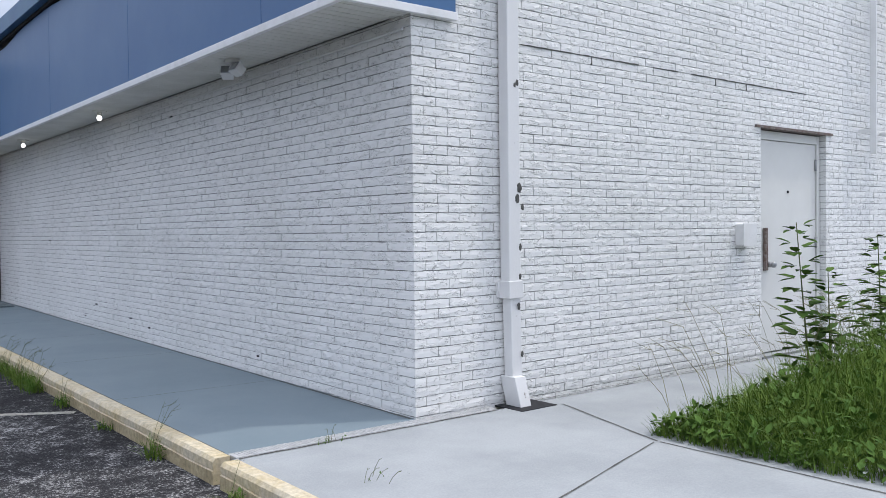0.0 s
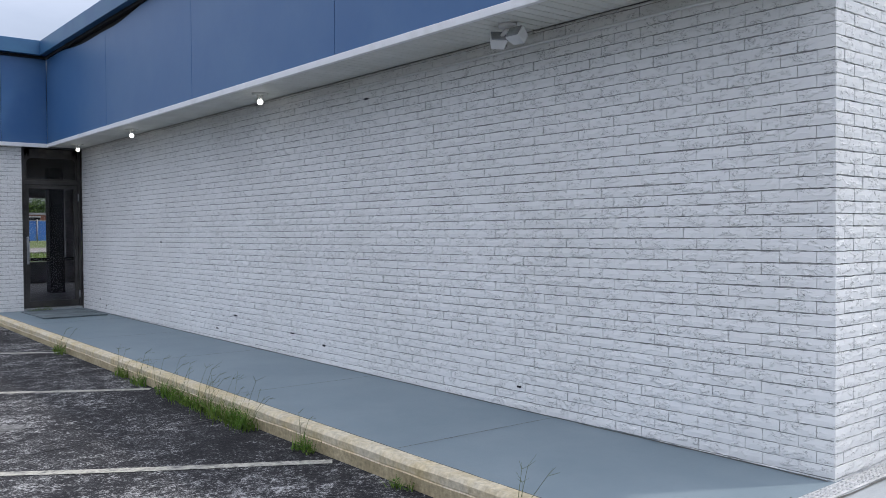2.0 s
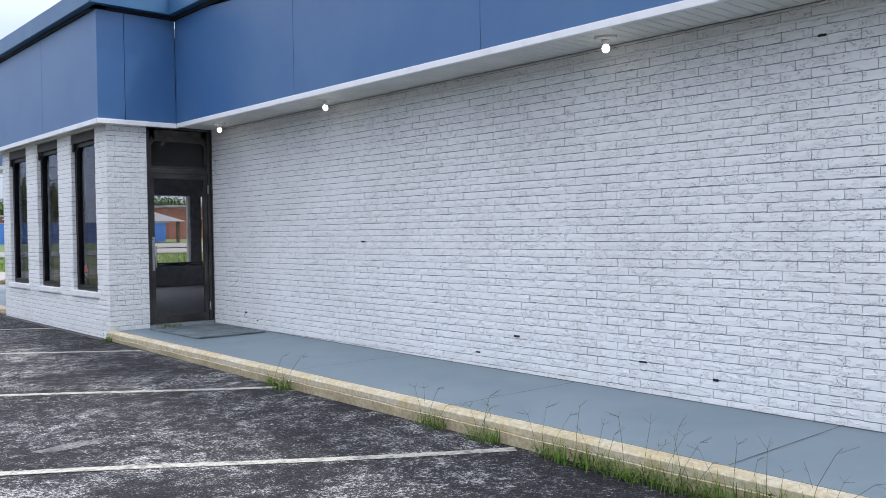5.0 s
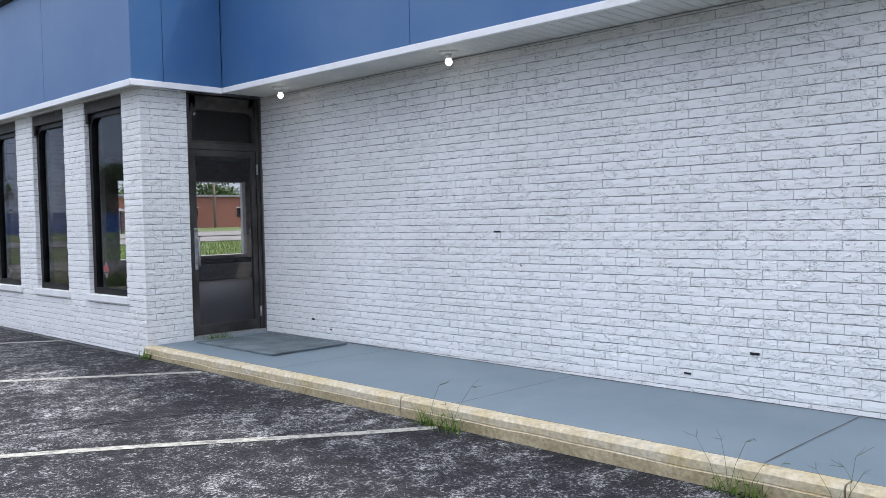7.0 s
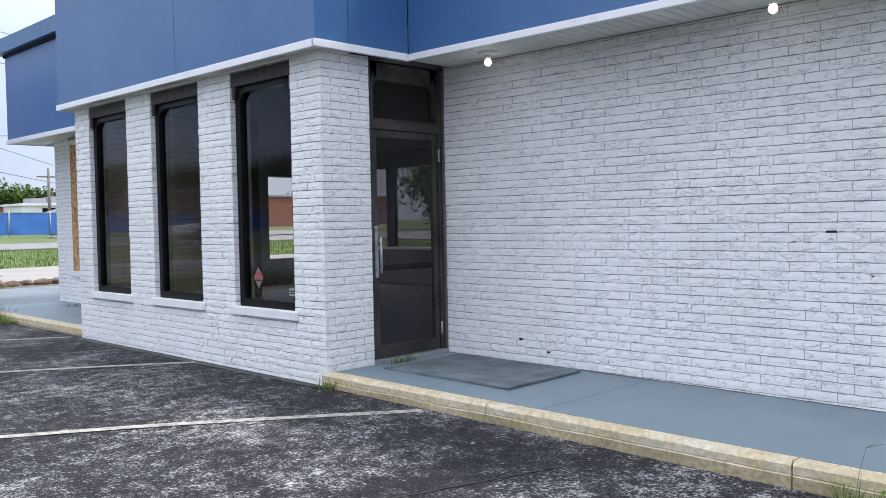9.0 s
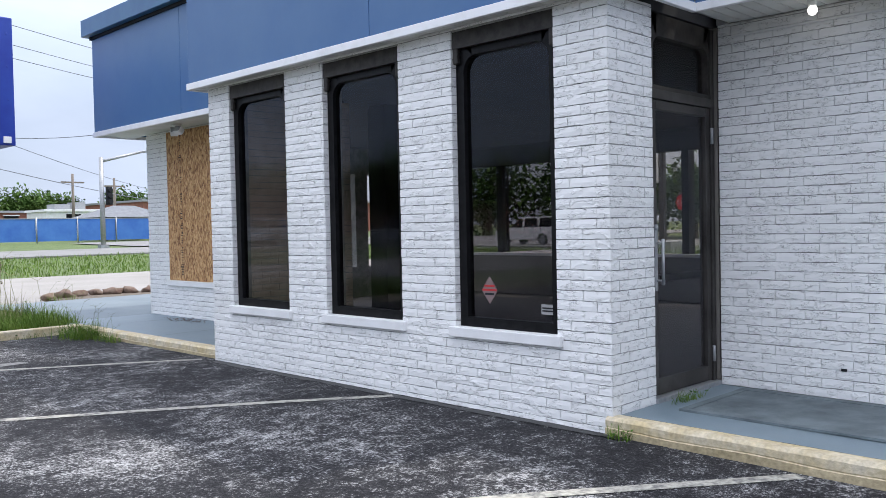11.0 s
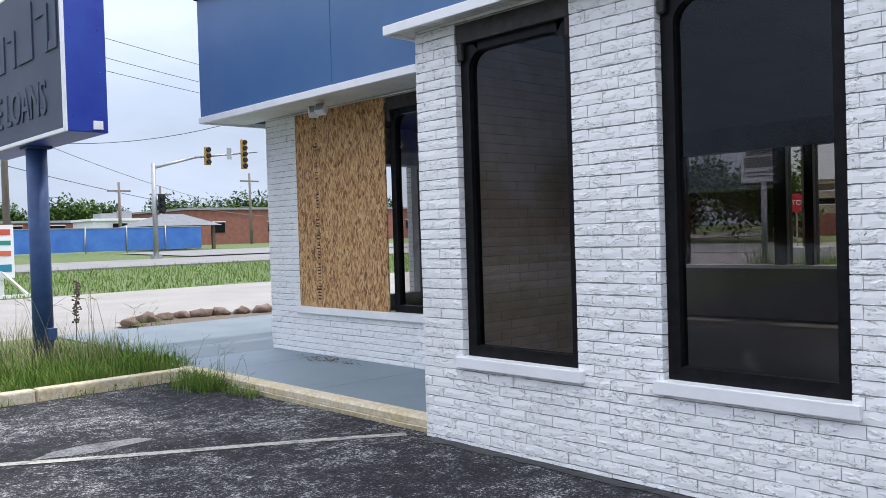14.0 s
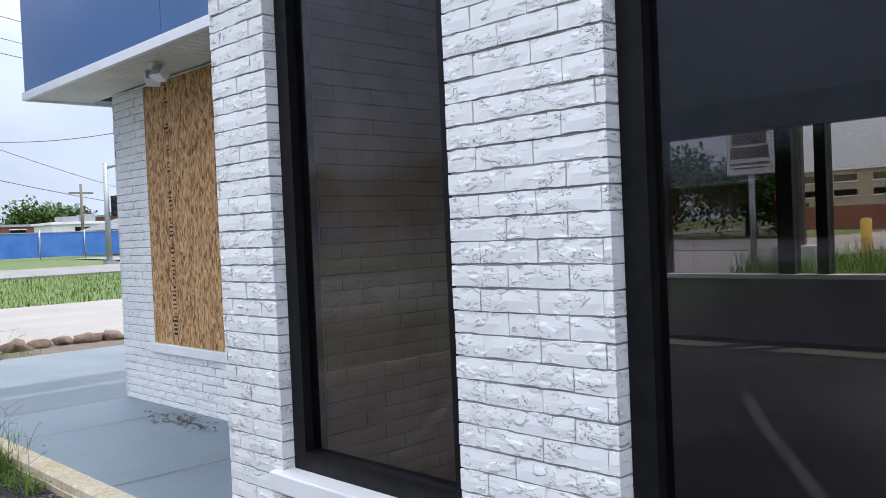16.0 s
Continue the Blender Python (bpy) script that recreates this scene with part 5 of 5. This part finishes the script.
def utility_pole(x, y, h, arm):
    z = zg(y)
    u = thing("utility_pole", (x, y, z), "grey weathered wooden utility pole", "utility pole", "utility poles")
    bm = bmesh.new()
    cyl(bm, (x, y, z - 0.1), (x, y, z + h), 0.17, 0.11, 10)
    part("shaft", bm, M_POLE, u, "", True)
    if arm:
        pbox("cross_arm", (x - 1.1, x + 1.1, y - 0.06, y + 0.06, z + h - 0.9, z + h - 0.75), M_POLE, u)
    return u


utility_pole(10.1, 60, 12.2, False)
for x, y, h in ((31, 98, 6.2), (36, 100, 6.0), (45, 98, 7.4), (52, 100, 7.0)):
    utility_pole(x, y, h, True)


def wire(p, q, sag, r=0.018):
    cu = bpy.data.curves.new("cable", "CURVE")
    cu.dimensions, cu.bevel_depth, cu.bevel_resolution = "3D", r, 1
    sp_ = cu.splines.new("POLY")
    sp_.points.add(16)
    for k in range(17):
        t = k / 16
        c = Vector(p).lerp(Vector(q), t) - Vector((0, 0, sag * 4 * t * (1 - t)))
        sp_.points[k].co = (*c, 1)
    cu.materials.append(M_WIRE)
    tagged(new("overhead_cable", cu), "thin grey overhead cable across the sky", "cable", "overhead cables")


M_WIRE = mat("wire_grey", (0.16, 0.17, 0.20), 0.7)
for z, dz in ((12.4, 0), (11.4, 0), (10.7, 0.3)):
    wire((10.1, 60, z), (60, 75, z - 0.6 + dz), 0.9)
    wire((10.1, 60, z), (-40, 45, z + 0.4), 1.0)
wire((10.1, 60, 5.2), (60, 110, 4.2), 0.8, 0.022)
wire((10.1, 60, 5.2), (-40, 45, 6.4), 0.5, 0.022)
wire((10.1, 60, 6.4), (19.0, 50, 7.4), 0.8)
wire((10.1, 60, 6.9), (60, 118, 5.6), 1.0)

# folding board sign on the verge
af = thing("board_sign", (5.2, 43.4, 0.15), "white wooden board sign with coloured bars on cross feet", "sign")
az = zg(43.4) - 0.05
pbox("board", (4.75, 5.45, 43.3, 43.36, az + 0.55, az + 2.0), M_PAINT, af)
for k, (c, z, h) in enumerate([((0.5, 0.08, 0.04), 1.72, 0.16), ((0.02, 0.22, 0.15), 1.45, 0.12), ((0.55, 0.12, 0.05), 1.15, 0.14), ((0.02, 0.2, 0.3), 0.72, 0.2)]):
    pbox("printed_bar", (4.83, 5.37, 43.29, 43.30, az + z, az + z + h), mat("print_%d" % k, c, 0.6), af, "illegible coloured writing")
for s in (-1, 1):
    bm = bmesh.new()
    cyl(bm, (5.1, 43.33, az + 0.75), (5.1 + s * 0.65, 43.2, az + 0.04), 0.045, 0.045, 4)
    part("brace", bm, M_PAINT, af)
pbox("foot", (4.2, 6.0, 43.15, 43.25, az, az + 0.09), M_PAINT, af)
pbox("upright", (5.02, 5.18, 43.36, 43.44, az, az + 0.6), M_PAINT, af)

# blue mesh fence
M_FENCE = mat("fence_screen", (0.03, 0.12, 0.42), 0.7, col2=(0.06, 0.19, 0.50), scale=0.7)
fn = thing("fence", (10, 80, 0.85), "long chain-link fence with blue privacy screen", "fence")
for k in range(25):
    x = -45 + k * 3.0
    pbox("screen", (x + 0.05, x + 2.95, 80.0, 80.03, 0.95, 2.6), M_FENCE, fn)
    bm = bmesh.new()
    cyl(bm, (x, 79.95, 0.8), (x, 79.95, 2.75), 0.045, 0.045, 8)
    part("post", bm, M_GREYMETAL, fn, "", True)
    pbox("rail", (x + 0.05, x + 2.95, 79.97, 79.995, 2.6, 2.66), M_GREYMETAL, fn)
# pavilion
M_SHINGLE = mat("grey_shingle", (0.13, 0.14, 0.155), 0.85, col2=(0.18, 0.19, 0.205), scale=3, fine=0.1)
pv = thing("pavilion", (29.5, 82, 0.9), "small open park pavilion with grey hipped roof", "pavilion")
bm = bmesh.new()
b_ = [bm.verts.new(p) for p in ((26.2, 81, 2.75), (32.4, 81, 2.75), (32.4, 87, 2.75), (26.2, 87, 2.75), (28.6, 84, 3.75), (30.4, 84, 3.75))]
for f in ((0, 1, 5, 4), (1, 2, 5), (2, 3, 4, 5), (3, 0, 4), (0, 3, 2, 1)):
    bm.faces.new([b_[i] for i in f])
part("roof", bm, M_SHINGLE, pv)
for x, y in ((26.8, 81.5), (31.8, 81.5), (26.8, 86.5), (31.8, 86.5)):
    pbox("post", (x - 0.12, x + 0.12, y - 0.12, y + 0.12, 0.7, 2.76), M_BARK, pv)
setting("path", sheet(22, 45, [66, 70, 74, 77], zg, 0.02), M_ROAD, "pale curved drive beyond the street", "path")


def low_building(name, x0, x1, y0, y1, z0, z1, material, label, wins, trim):
    h = thing(name, (x0, y0, z0), label, "building")
    pbox("wall", (x0, x1, y0, y1, z0, z1), material, h)
    pbox("roof", (x0 - 0.2, x1 + 0.2, y0 - 0.2, y1 + 0.2, z1, z1 + 0.22), trim, h)
    for k in range(wins):
        c = x0 + (k + 0.5) * (x1 - x0) / wins
        w = pbox("window", (c - 0.7, c + 0.7, y0 - 0.05, y0 + 0.02, z0 + 1.3, z0 + 2.4), M_BLACK, h)
        pbox("frame", (c - 0.8, c + 0.8, y0 - 0.06, y0 - 0.052, z0 + 2.4, z0 + 2.5), M_TRIM, w)
    return h


low_building("brick_building", 39.5, 80, 101, 120, 1.0, 4.75, M_REDBRICK, "long low red brick building with flat roof", 6, M_GREYMETAL)
low_building("brick_building", 18, 30, 106, 118, 1.0, 3.7, M_REDBRICK, "low red brick building behind the fence", 3, M_GREYMETAL)
wb = low_building("white_building", 28.8, 34.0, 99, 104, 1.0, 3.65, M_PAINT, "small white flat-roofed building behind the fence", 1, M_TRIM)
pbox("roof_unit", (30, 31.5, 100, 102, 3.87, 4.4), M_GREYMETAL, wb)
pbox("roof_unit", (32, 33, 100, 102, 3.87, 4.6), M_GREYMETAL, wb)


def tree(x, y, h, r, seed):
    """A tapered trunk with limbs and a crown of many leaf clumps."""
    rg = random.Random(seed)
    z = zg(y) if y > 0 else -0.05
    t = thing("tree", (x, y, z), "full dark green leafy tree", "tree", "far trees")
    bm, bl = bmesh.new(), bmesh.new()
    cyl(bm, (x, y, z - 0.1), (x, y, z + h * 0.5), r * 0.09, r * 0.05, 8)
    puffs = []
    for _ in range(13):
        a, rr, zz = rg.uniform(0, 6.28), r * rg.uniform(0.1, 0.8), h * rg.uniform(0.22, 0.82)
        p = Vector((x + math.cos(a) * rr, y + math.sin(a) * rr, z + zz))
        cyl(bm, (x, y, z + h * 0.35), p, r * 0.03, r * 0.01, 5, False)
        puffs.append((p, r * rg.uniform(0.3, 0.5)))
    part("trunk", bm, M_BARK, t)
    for p, pr in puffs:
        for _ in range(400):
            v = Vector((rg.gauss(0, 1), rg.gauss(0, 1), rg.gauss(0, 0.8)))
            v = v.normalized() * pr * rg.uniform(0.35, 1.1)
            leafy(bl, p + v, r * rg.uniform(0.045, 0.10), rg.uniform(0, 6.28), rg.uniform(-0.8, 1.2))
    part("crown", bl, M_FAR, t)
    return t


TREES = [tree(8, 130, 4.9, 4.3, 1), tree(20, 128, 5.5, 4.7, 2), tree(31, 132, 5.2, 4.3, 3)]
for x, y, k, s in [(-16, 130, 0, 1.0), (-5, 134, 1, 0.9), (3, 126, 2, 0.95), (14, 134, 2, 1.0), (26, 136, 0, 1.05), (36, 128, 1, 1.1), (43, 134, 0, 1.15), (50, 128, 2, 1.1), (57, 134, 1, 1.2), (66, 130, 1, 1.35), (75, 134, 0, 1.2), (90, 132, 2, 1.2),
                   (60, 48.5, 1, 1.12), (60, 58, 0, 1.40), (102, 30, 2, 1.26), (55, 66, 2, 1.40), (104, 46, 1, 1.26), (-50, 106, 1, 1.54), (-62, 108, 2, 1.68), (-40, 110, 0, 1.54), (-76, 104, 1, 1.68), (-28, 122, 2, 1.40),
                   (-45, 30, 0, 1.26), (-52, 42, 1, 1.26), (-48, 56, 2, 1.40), (-60, 18, 1, 1.40), (-50, 6, 0, 1.26), (-46, 72, 1, 1.40), (-30, -55, 0, 1.26), (-12, -62, 1, 1.26), (4, -58, 2, 1.26), (22, -60, 0, 1.40), (-60, -20, 2, 1.40)]:
    c = copy_thing(TREES[k], Matrix.Translation((x, y, zg(y))))
    c.rotation_euler.z = k + x * 0.37
    c.scale = (s, s, s)

# ---- beyond the rear windows and across the lot ----
setting("rear_lot", sheet(XR + 0.3, 34, steps(18.2, 31, 5), zg, 0.0), M_ASPHALT, "grey asphalt lot behind the building", "asphalt")
lp = thing("light_pole", (20, 27.9, 0.1), "square bronze steel light pole on a concrete base", "light pole")
pbox("pole_shaft", (19.92, 20.08, 27.82, 27.98, 0.9, 7.5), M_BRONZE, lp, "", 0.01)
pbox("pole_base", (19.55, 20.45, 27.4, 28.4, 0.0, 0.9), M_CONC, lp, "concrete base", 0.03)
bm = sheet(17.5, 23.0, [24.5, 26, 28.5, 30.2], lambda y: 0.28, 0.0, 0.25)
setting("planter_island", bm, M_CONC, "raised concrete planter island behind the shop", "planter")
lawn("planter_grass", 2600, 18.0, 22.4, 24.8, 29.0, lambda y: 0.27, 0.35, 1.0, M_GRASS, "tall green grass in the planter island", 0.02)
bo = thing("bollard", (24, 28.0, 0.1), "yellow-painted steel safety bollard", "bollard")
bm = bmesh.new()
cyl(bm, (24, 27.88, 0.0), (24, 27.88, 1.4), 0.14, 0.14, 16)
ball(bm, (24, 27.88, 1.4), 0.14, (1, 1, 0.4), 16)
part("bollard_post", bm, mat("bollard_yellow", (0.55, 0.36, 0.05), 0.6, col2=(0.42, 0.27, 0.05), scale=5), bo, "", True)
setting("road_east", sheet(36, 52, [5, 18, 31, 50, 56.9], zg, 0.03, 0.2), M_ROAD, "grey street behind the building", "road")
st = thing("stop_sign", (30, 32.67, 0.1), "red octagonal stop sign on a metal post", "stop sign")
M_RED = mat("sign_red", (0.45, 0.02, 0.025), 0.5)
bm = bmesh.new()
cyl(bm, (30, 32.67, 0.0), (30, 32.67, 2.6), 0.03, 0.03, 6)
part("post", bm, M_GREYMETAL, st)
bm = bmesh.new()
cyl(bm, (29.94, 32.64, 2.27), (29.96, 32.65, 2.27), 0.38, 0.38, 8)
part("plate", bm, M_RED, st)
cu = bpy.data.curves.new("word", "FONT")
cu.body, cu.size, cu.align_x, cu.align_y, cu.extrude = "STOP", 0.27, "CENTER", "CENTER", 0.004
tmp_text = bpy.data.objects.new("word", cu)
scene.collection.objects.link(tmp_text)
bpy.context.view_layer.update()
me_text = bpy.data.meshes.new_from_object(tmp_text.evaluated_get(bpy.context.evaluated_depsgraph_get()))
bpy.data.objects.remove(tmp_text)
bm = bmesh.new()
bm.from_mesh(me_text)
bm.transform(Matrix(((0.447, 0, -0.894, 29.93), (-0.894, 0, -0.447, 32.635), (0, 1, 0, 2.27), (0, 0, 0, 1))))
part("lettering", bm, M_PAINT, st, "white letters")
rs = thing("roadside_sign", (24, 31, 0.1), "white roadside sign with dark brown bars on a post", "sign")
bm = bmesh.new()
cyl(bm, (24, 31, 0), (24, 31, 2.86), 0.09, 0.09, 12)
part("post", bm, M_GREYMETAL, rs, "", True)
pbox("panel", (23.92, 24.08, 30.28, 31.72, 2.84, 4.24), M_PAINT, rs, "", 0.05)
for z, h, w in ((3.0, 0.05, 0.5), (3.12, 0.06, 0.6), (3.3, 0.34, 0.58), (3.7, 0.34, 0.52)):
    pbox("printed_bar", (23.905, 23.918, 31 - w, 31 + w, z, z + h), M_BARK, rs, "dark brown illegible lettering bars")
M_TAN = mat("tan_wall", (0.40, 0.34, 0.26), 0.85, col2=(0.46, 0.40, 0.31), scale=0.6)
tb = thing("tan_building", (80, 38, 0), "two-storey tan building with rows of windows", "building")
pbox("wall", (80, 93, 20, 56, 0, 5.5), M_TAN, tb)
pbox("roof", (79.8, 93.2, 19.8, 56.2, 5.5, 5.65), M_TRIM, tb)
pbox("base_band", (79.9, 79.99, 20, 56, 0, 2.3), M_REDBRICK, tb, "dark red brick base")
for k in range(10):
    for z, hh, m_ in ((4.5, 0.6, M_BARK), (3.2, 0.55, M_BLACK)):
        w = pbox("window", (79.95, 80.02, 21 + k * 3.4, 23 + k * 3.4, z, z + hh), m_, tb)
        pbox("sill", (79.9, 79.945, 20.9 + k * 3.4, 23.1 + k * 3.4, z - 0.1, z), M_TRIM, w)


def parked_suv(x, y, yaw, paint, label):
    """A closed two-box car: shaped body, greenhouse with panes, wheels, lamps, bumpers."""
    z = zg(y) + 0.03
    c = thing("parked_car", (0, 0, 0), label, "car", "parked cars")

    def loft(name, prof, half, inset, material, lab=""):
        bm = bmesh.new()
        lo = min(p[1] for p in prof)
        hi = max(p[1] for p in prof)
        rows = [[bm.verts.new((px, s_ * (half - inset * ((pz - lo) / (hi - lo)) ** 2), pz)) for px, pz in prof] for s_ in (-1, 1)]
        nn = len(prof)
        for k in range(nn):
            bm.faces.new((rows[0][k], rows[0][(k + 1) % nn], rows[1][(k + 1) % nn], rows[1][k]))
        bm.faces.new(rows[0][::-1])
        bm.faces.new(rows[1])
        bmesh.ops.recalc_face_normals(bm, faces=bm.faces[:])
        bmesh.ops.bevel(bm, geom=bm.edges[:], offset=0.03, segments=2, affect="EDGES")
        return part(name, bm, material, c, lab)
    loft("body", [(-2.25, 0.32), (2.25, 0.32), (2.32, 0.6), (2.2, 0.92), (1.1, 1.06), (-2.2, 1.08), (-2.32, 0.6)], 0.92, 0.06, paint)
    loft("cabin", [(-2.15, 1.06), (1.15, 1.04), (0.45, 1.62), (-1.85, 1.66)], 0.84, 0.16, M_BLACK, "dark glazed cabin")
    loft("roof", [(-1.85, 1.63), (0.42, 1.60), (0.3, 1.68), (-1.75, 1.72)], 0.72, 0.03, paint)
    for px in (-1.05, 0.1):
        for sy in (-1, 1):
            pbox("pillar", (px - 0.05, px + 0.05, sy * 0.78 - 0.07, sy * 0.78 + 0.07, 1.05, 1.66), paint, c)
    for px in (-1.4, 1.4):
        for sy in (-1, 1):
            bm = bmesh.new()
            cyl(bm, (px, sy * 0.78, 0.35), (px, sy * 0.96, 0.35), 0.35, 0.35, 20)
            w = part("wheel", bm, M_DARK, c, "black tyre")
            bm = bmesh.new()
            cyl(bm, (px, sy * 0.955, 0.35), (px, sy * 0.975, 0.35), 0.22, 0.20, 14)
            part("rim", bm, M_GREYMETAL, w)
    for px in (-2.3, 2.28):
        for sy in (-0.68, 0.68):
            pbox("lamp", (px - 0.03, px + 0.03, sy - 0.16, sy + 0.16, 0.72, 0.88), M_TRIM if px > 0 else M_LENSR, c, "", 0.01)
    c.location = (x, y, z)
    c.rotation_euler.z = yaw


M_CARSILVER = mat("car_silver", (0.42, 0.43, 0.45), 0.3, 0.5, col2=(0.45, 0.46, 0.48), scale=2)
M_CARWHITE = mat("car_white", (0.75, 0.75, 0.75), 0.3, col2=(0.70, 0.70, 0.70), scale=2)
parked_suv(-30, 55, 1.57, M_CARSILVER, "silver parked utility car at the street across the lot")
parked_suv(-22.5, 61, 0.05, M_CARWHITE, "white parked utility car on the street")
parked_suv(39, 48, 1.6, M_CARWHITE, "white parked utility car on the street behind the shop")
low_building("brick_building", -80, -34, 88, 98, 0.9, 4.6, mat("brown_wall", (0.20, 0.12, 0.09), 0.85, col2=(0.26, 0.17, 0.13), scale=1.5), "long low brown building with flat roof beyond the street", 8, M_GREYMETAL)
low_building("brick_building", -75, -50, -40, -30, -0.1, 4.5, M_REDBRICK, "low red brick building across the lot", 5, M_GREYMETAL)
setting("road_west", sheet(-40, -27, [-200, -60, 0, 8.6, 22.7, 36, 57], zg, 0.0), M_ROAD, "grey street beyond the parking lot", "road")
pw = thing("brick_building", (-70, 25, 0), "long low brown brick building across the street", "building")
pbox("wall", (-72, -58, 15, 70, -0.1, 4.2), M_REDBRICK, pw)
pbox("roof", (-72.3, -57.7, 14.7, 70.3, 4.2, 4.5), M_TRIM, pw)
for k in range(10):
    w = pbox("window", (-58.02, -57.95, 18 + k * 5, 20.5 + k * 5, 1.0, 2.6), M_BLACK, pw)

lit = thing("leaf_litter", (3.25, 25.6, 0.225), "small heap of dark dead leaves on the painted walk", "leaf litter")
bm = bmesh.new()
for _ in range(110):
    leafy(bm, (3.28 + RNG.gauss(0, 0.07), 25.6 + RNG.gauss(0, 0.25), 0.225 + RNG.random() * 0.02), RNG.uniform(0.02, 0.045), RNG.uniform(0, 6.28), RNG.uniform(-0.3, 0.3))
tagged(part("dead_leaves", bm, M_BARK, lit), kind="stuff")

# stickers on a pane
stk = thing("window_sticker", (XB + 0.09, 18.95, 0.98), "white and red diamond warning sticker on the dark pane", "sticker")
bm = bmesh.new()
box(bm, -0.002, 0.002, -0.065, 0.065, -0.065, 0.065)
bm.transform(Matrix.Translation((XB + 0.0875, 18.93, 0.98)) @ Matrix.Diagonal((1, 0.85, 1.1, 1)) @ Matrix.Rotation(radians(45), 4, "X"))
part("sticker_sheet", bm, mat("sticker_pink", (0.20, 0.14, 0.135), 0.7), stk)
for dz, w in ((0.03, 0.05), (0.0, 0.07), (-0.03, 0.045)):
    pbox("printed_bar", (XB + 0.084, XB + 0.0855, 18.93 - w, 18.93 + w, 0.975 + dz, 0.99 + dz), M_RED if dz >= 0 else M_DARK, stk, "illegible warning lines")
ws = thing("window_label", (XB + 0.09, 18.36, 0.85), "small white printed label on the dark pane", "sticker")
pbox("label_sheet", (XB + 0.085, XB + 0.0885, 18.32, 18.45, 0.83, 0.90), mat("label_grey", (0.32, 0.32, 0.32), 0.7), ws)
for z in (0.85, 0.87):
    pbox("printed_bar", (XB + 0.082, XB + 0.0845, 18.33, 18.44, z, z + 0.01), M_DARK, ws)

single_bricks()
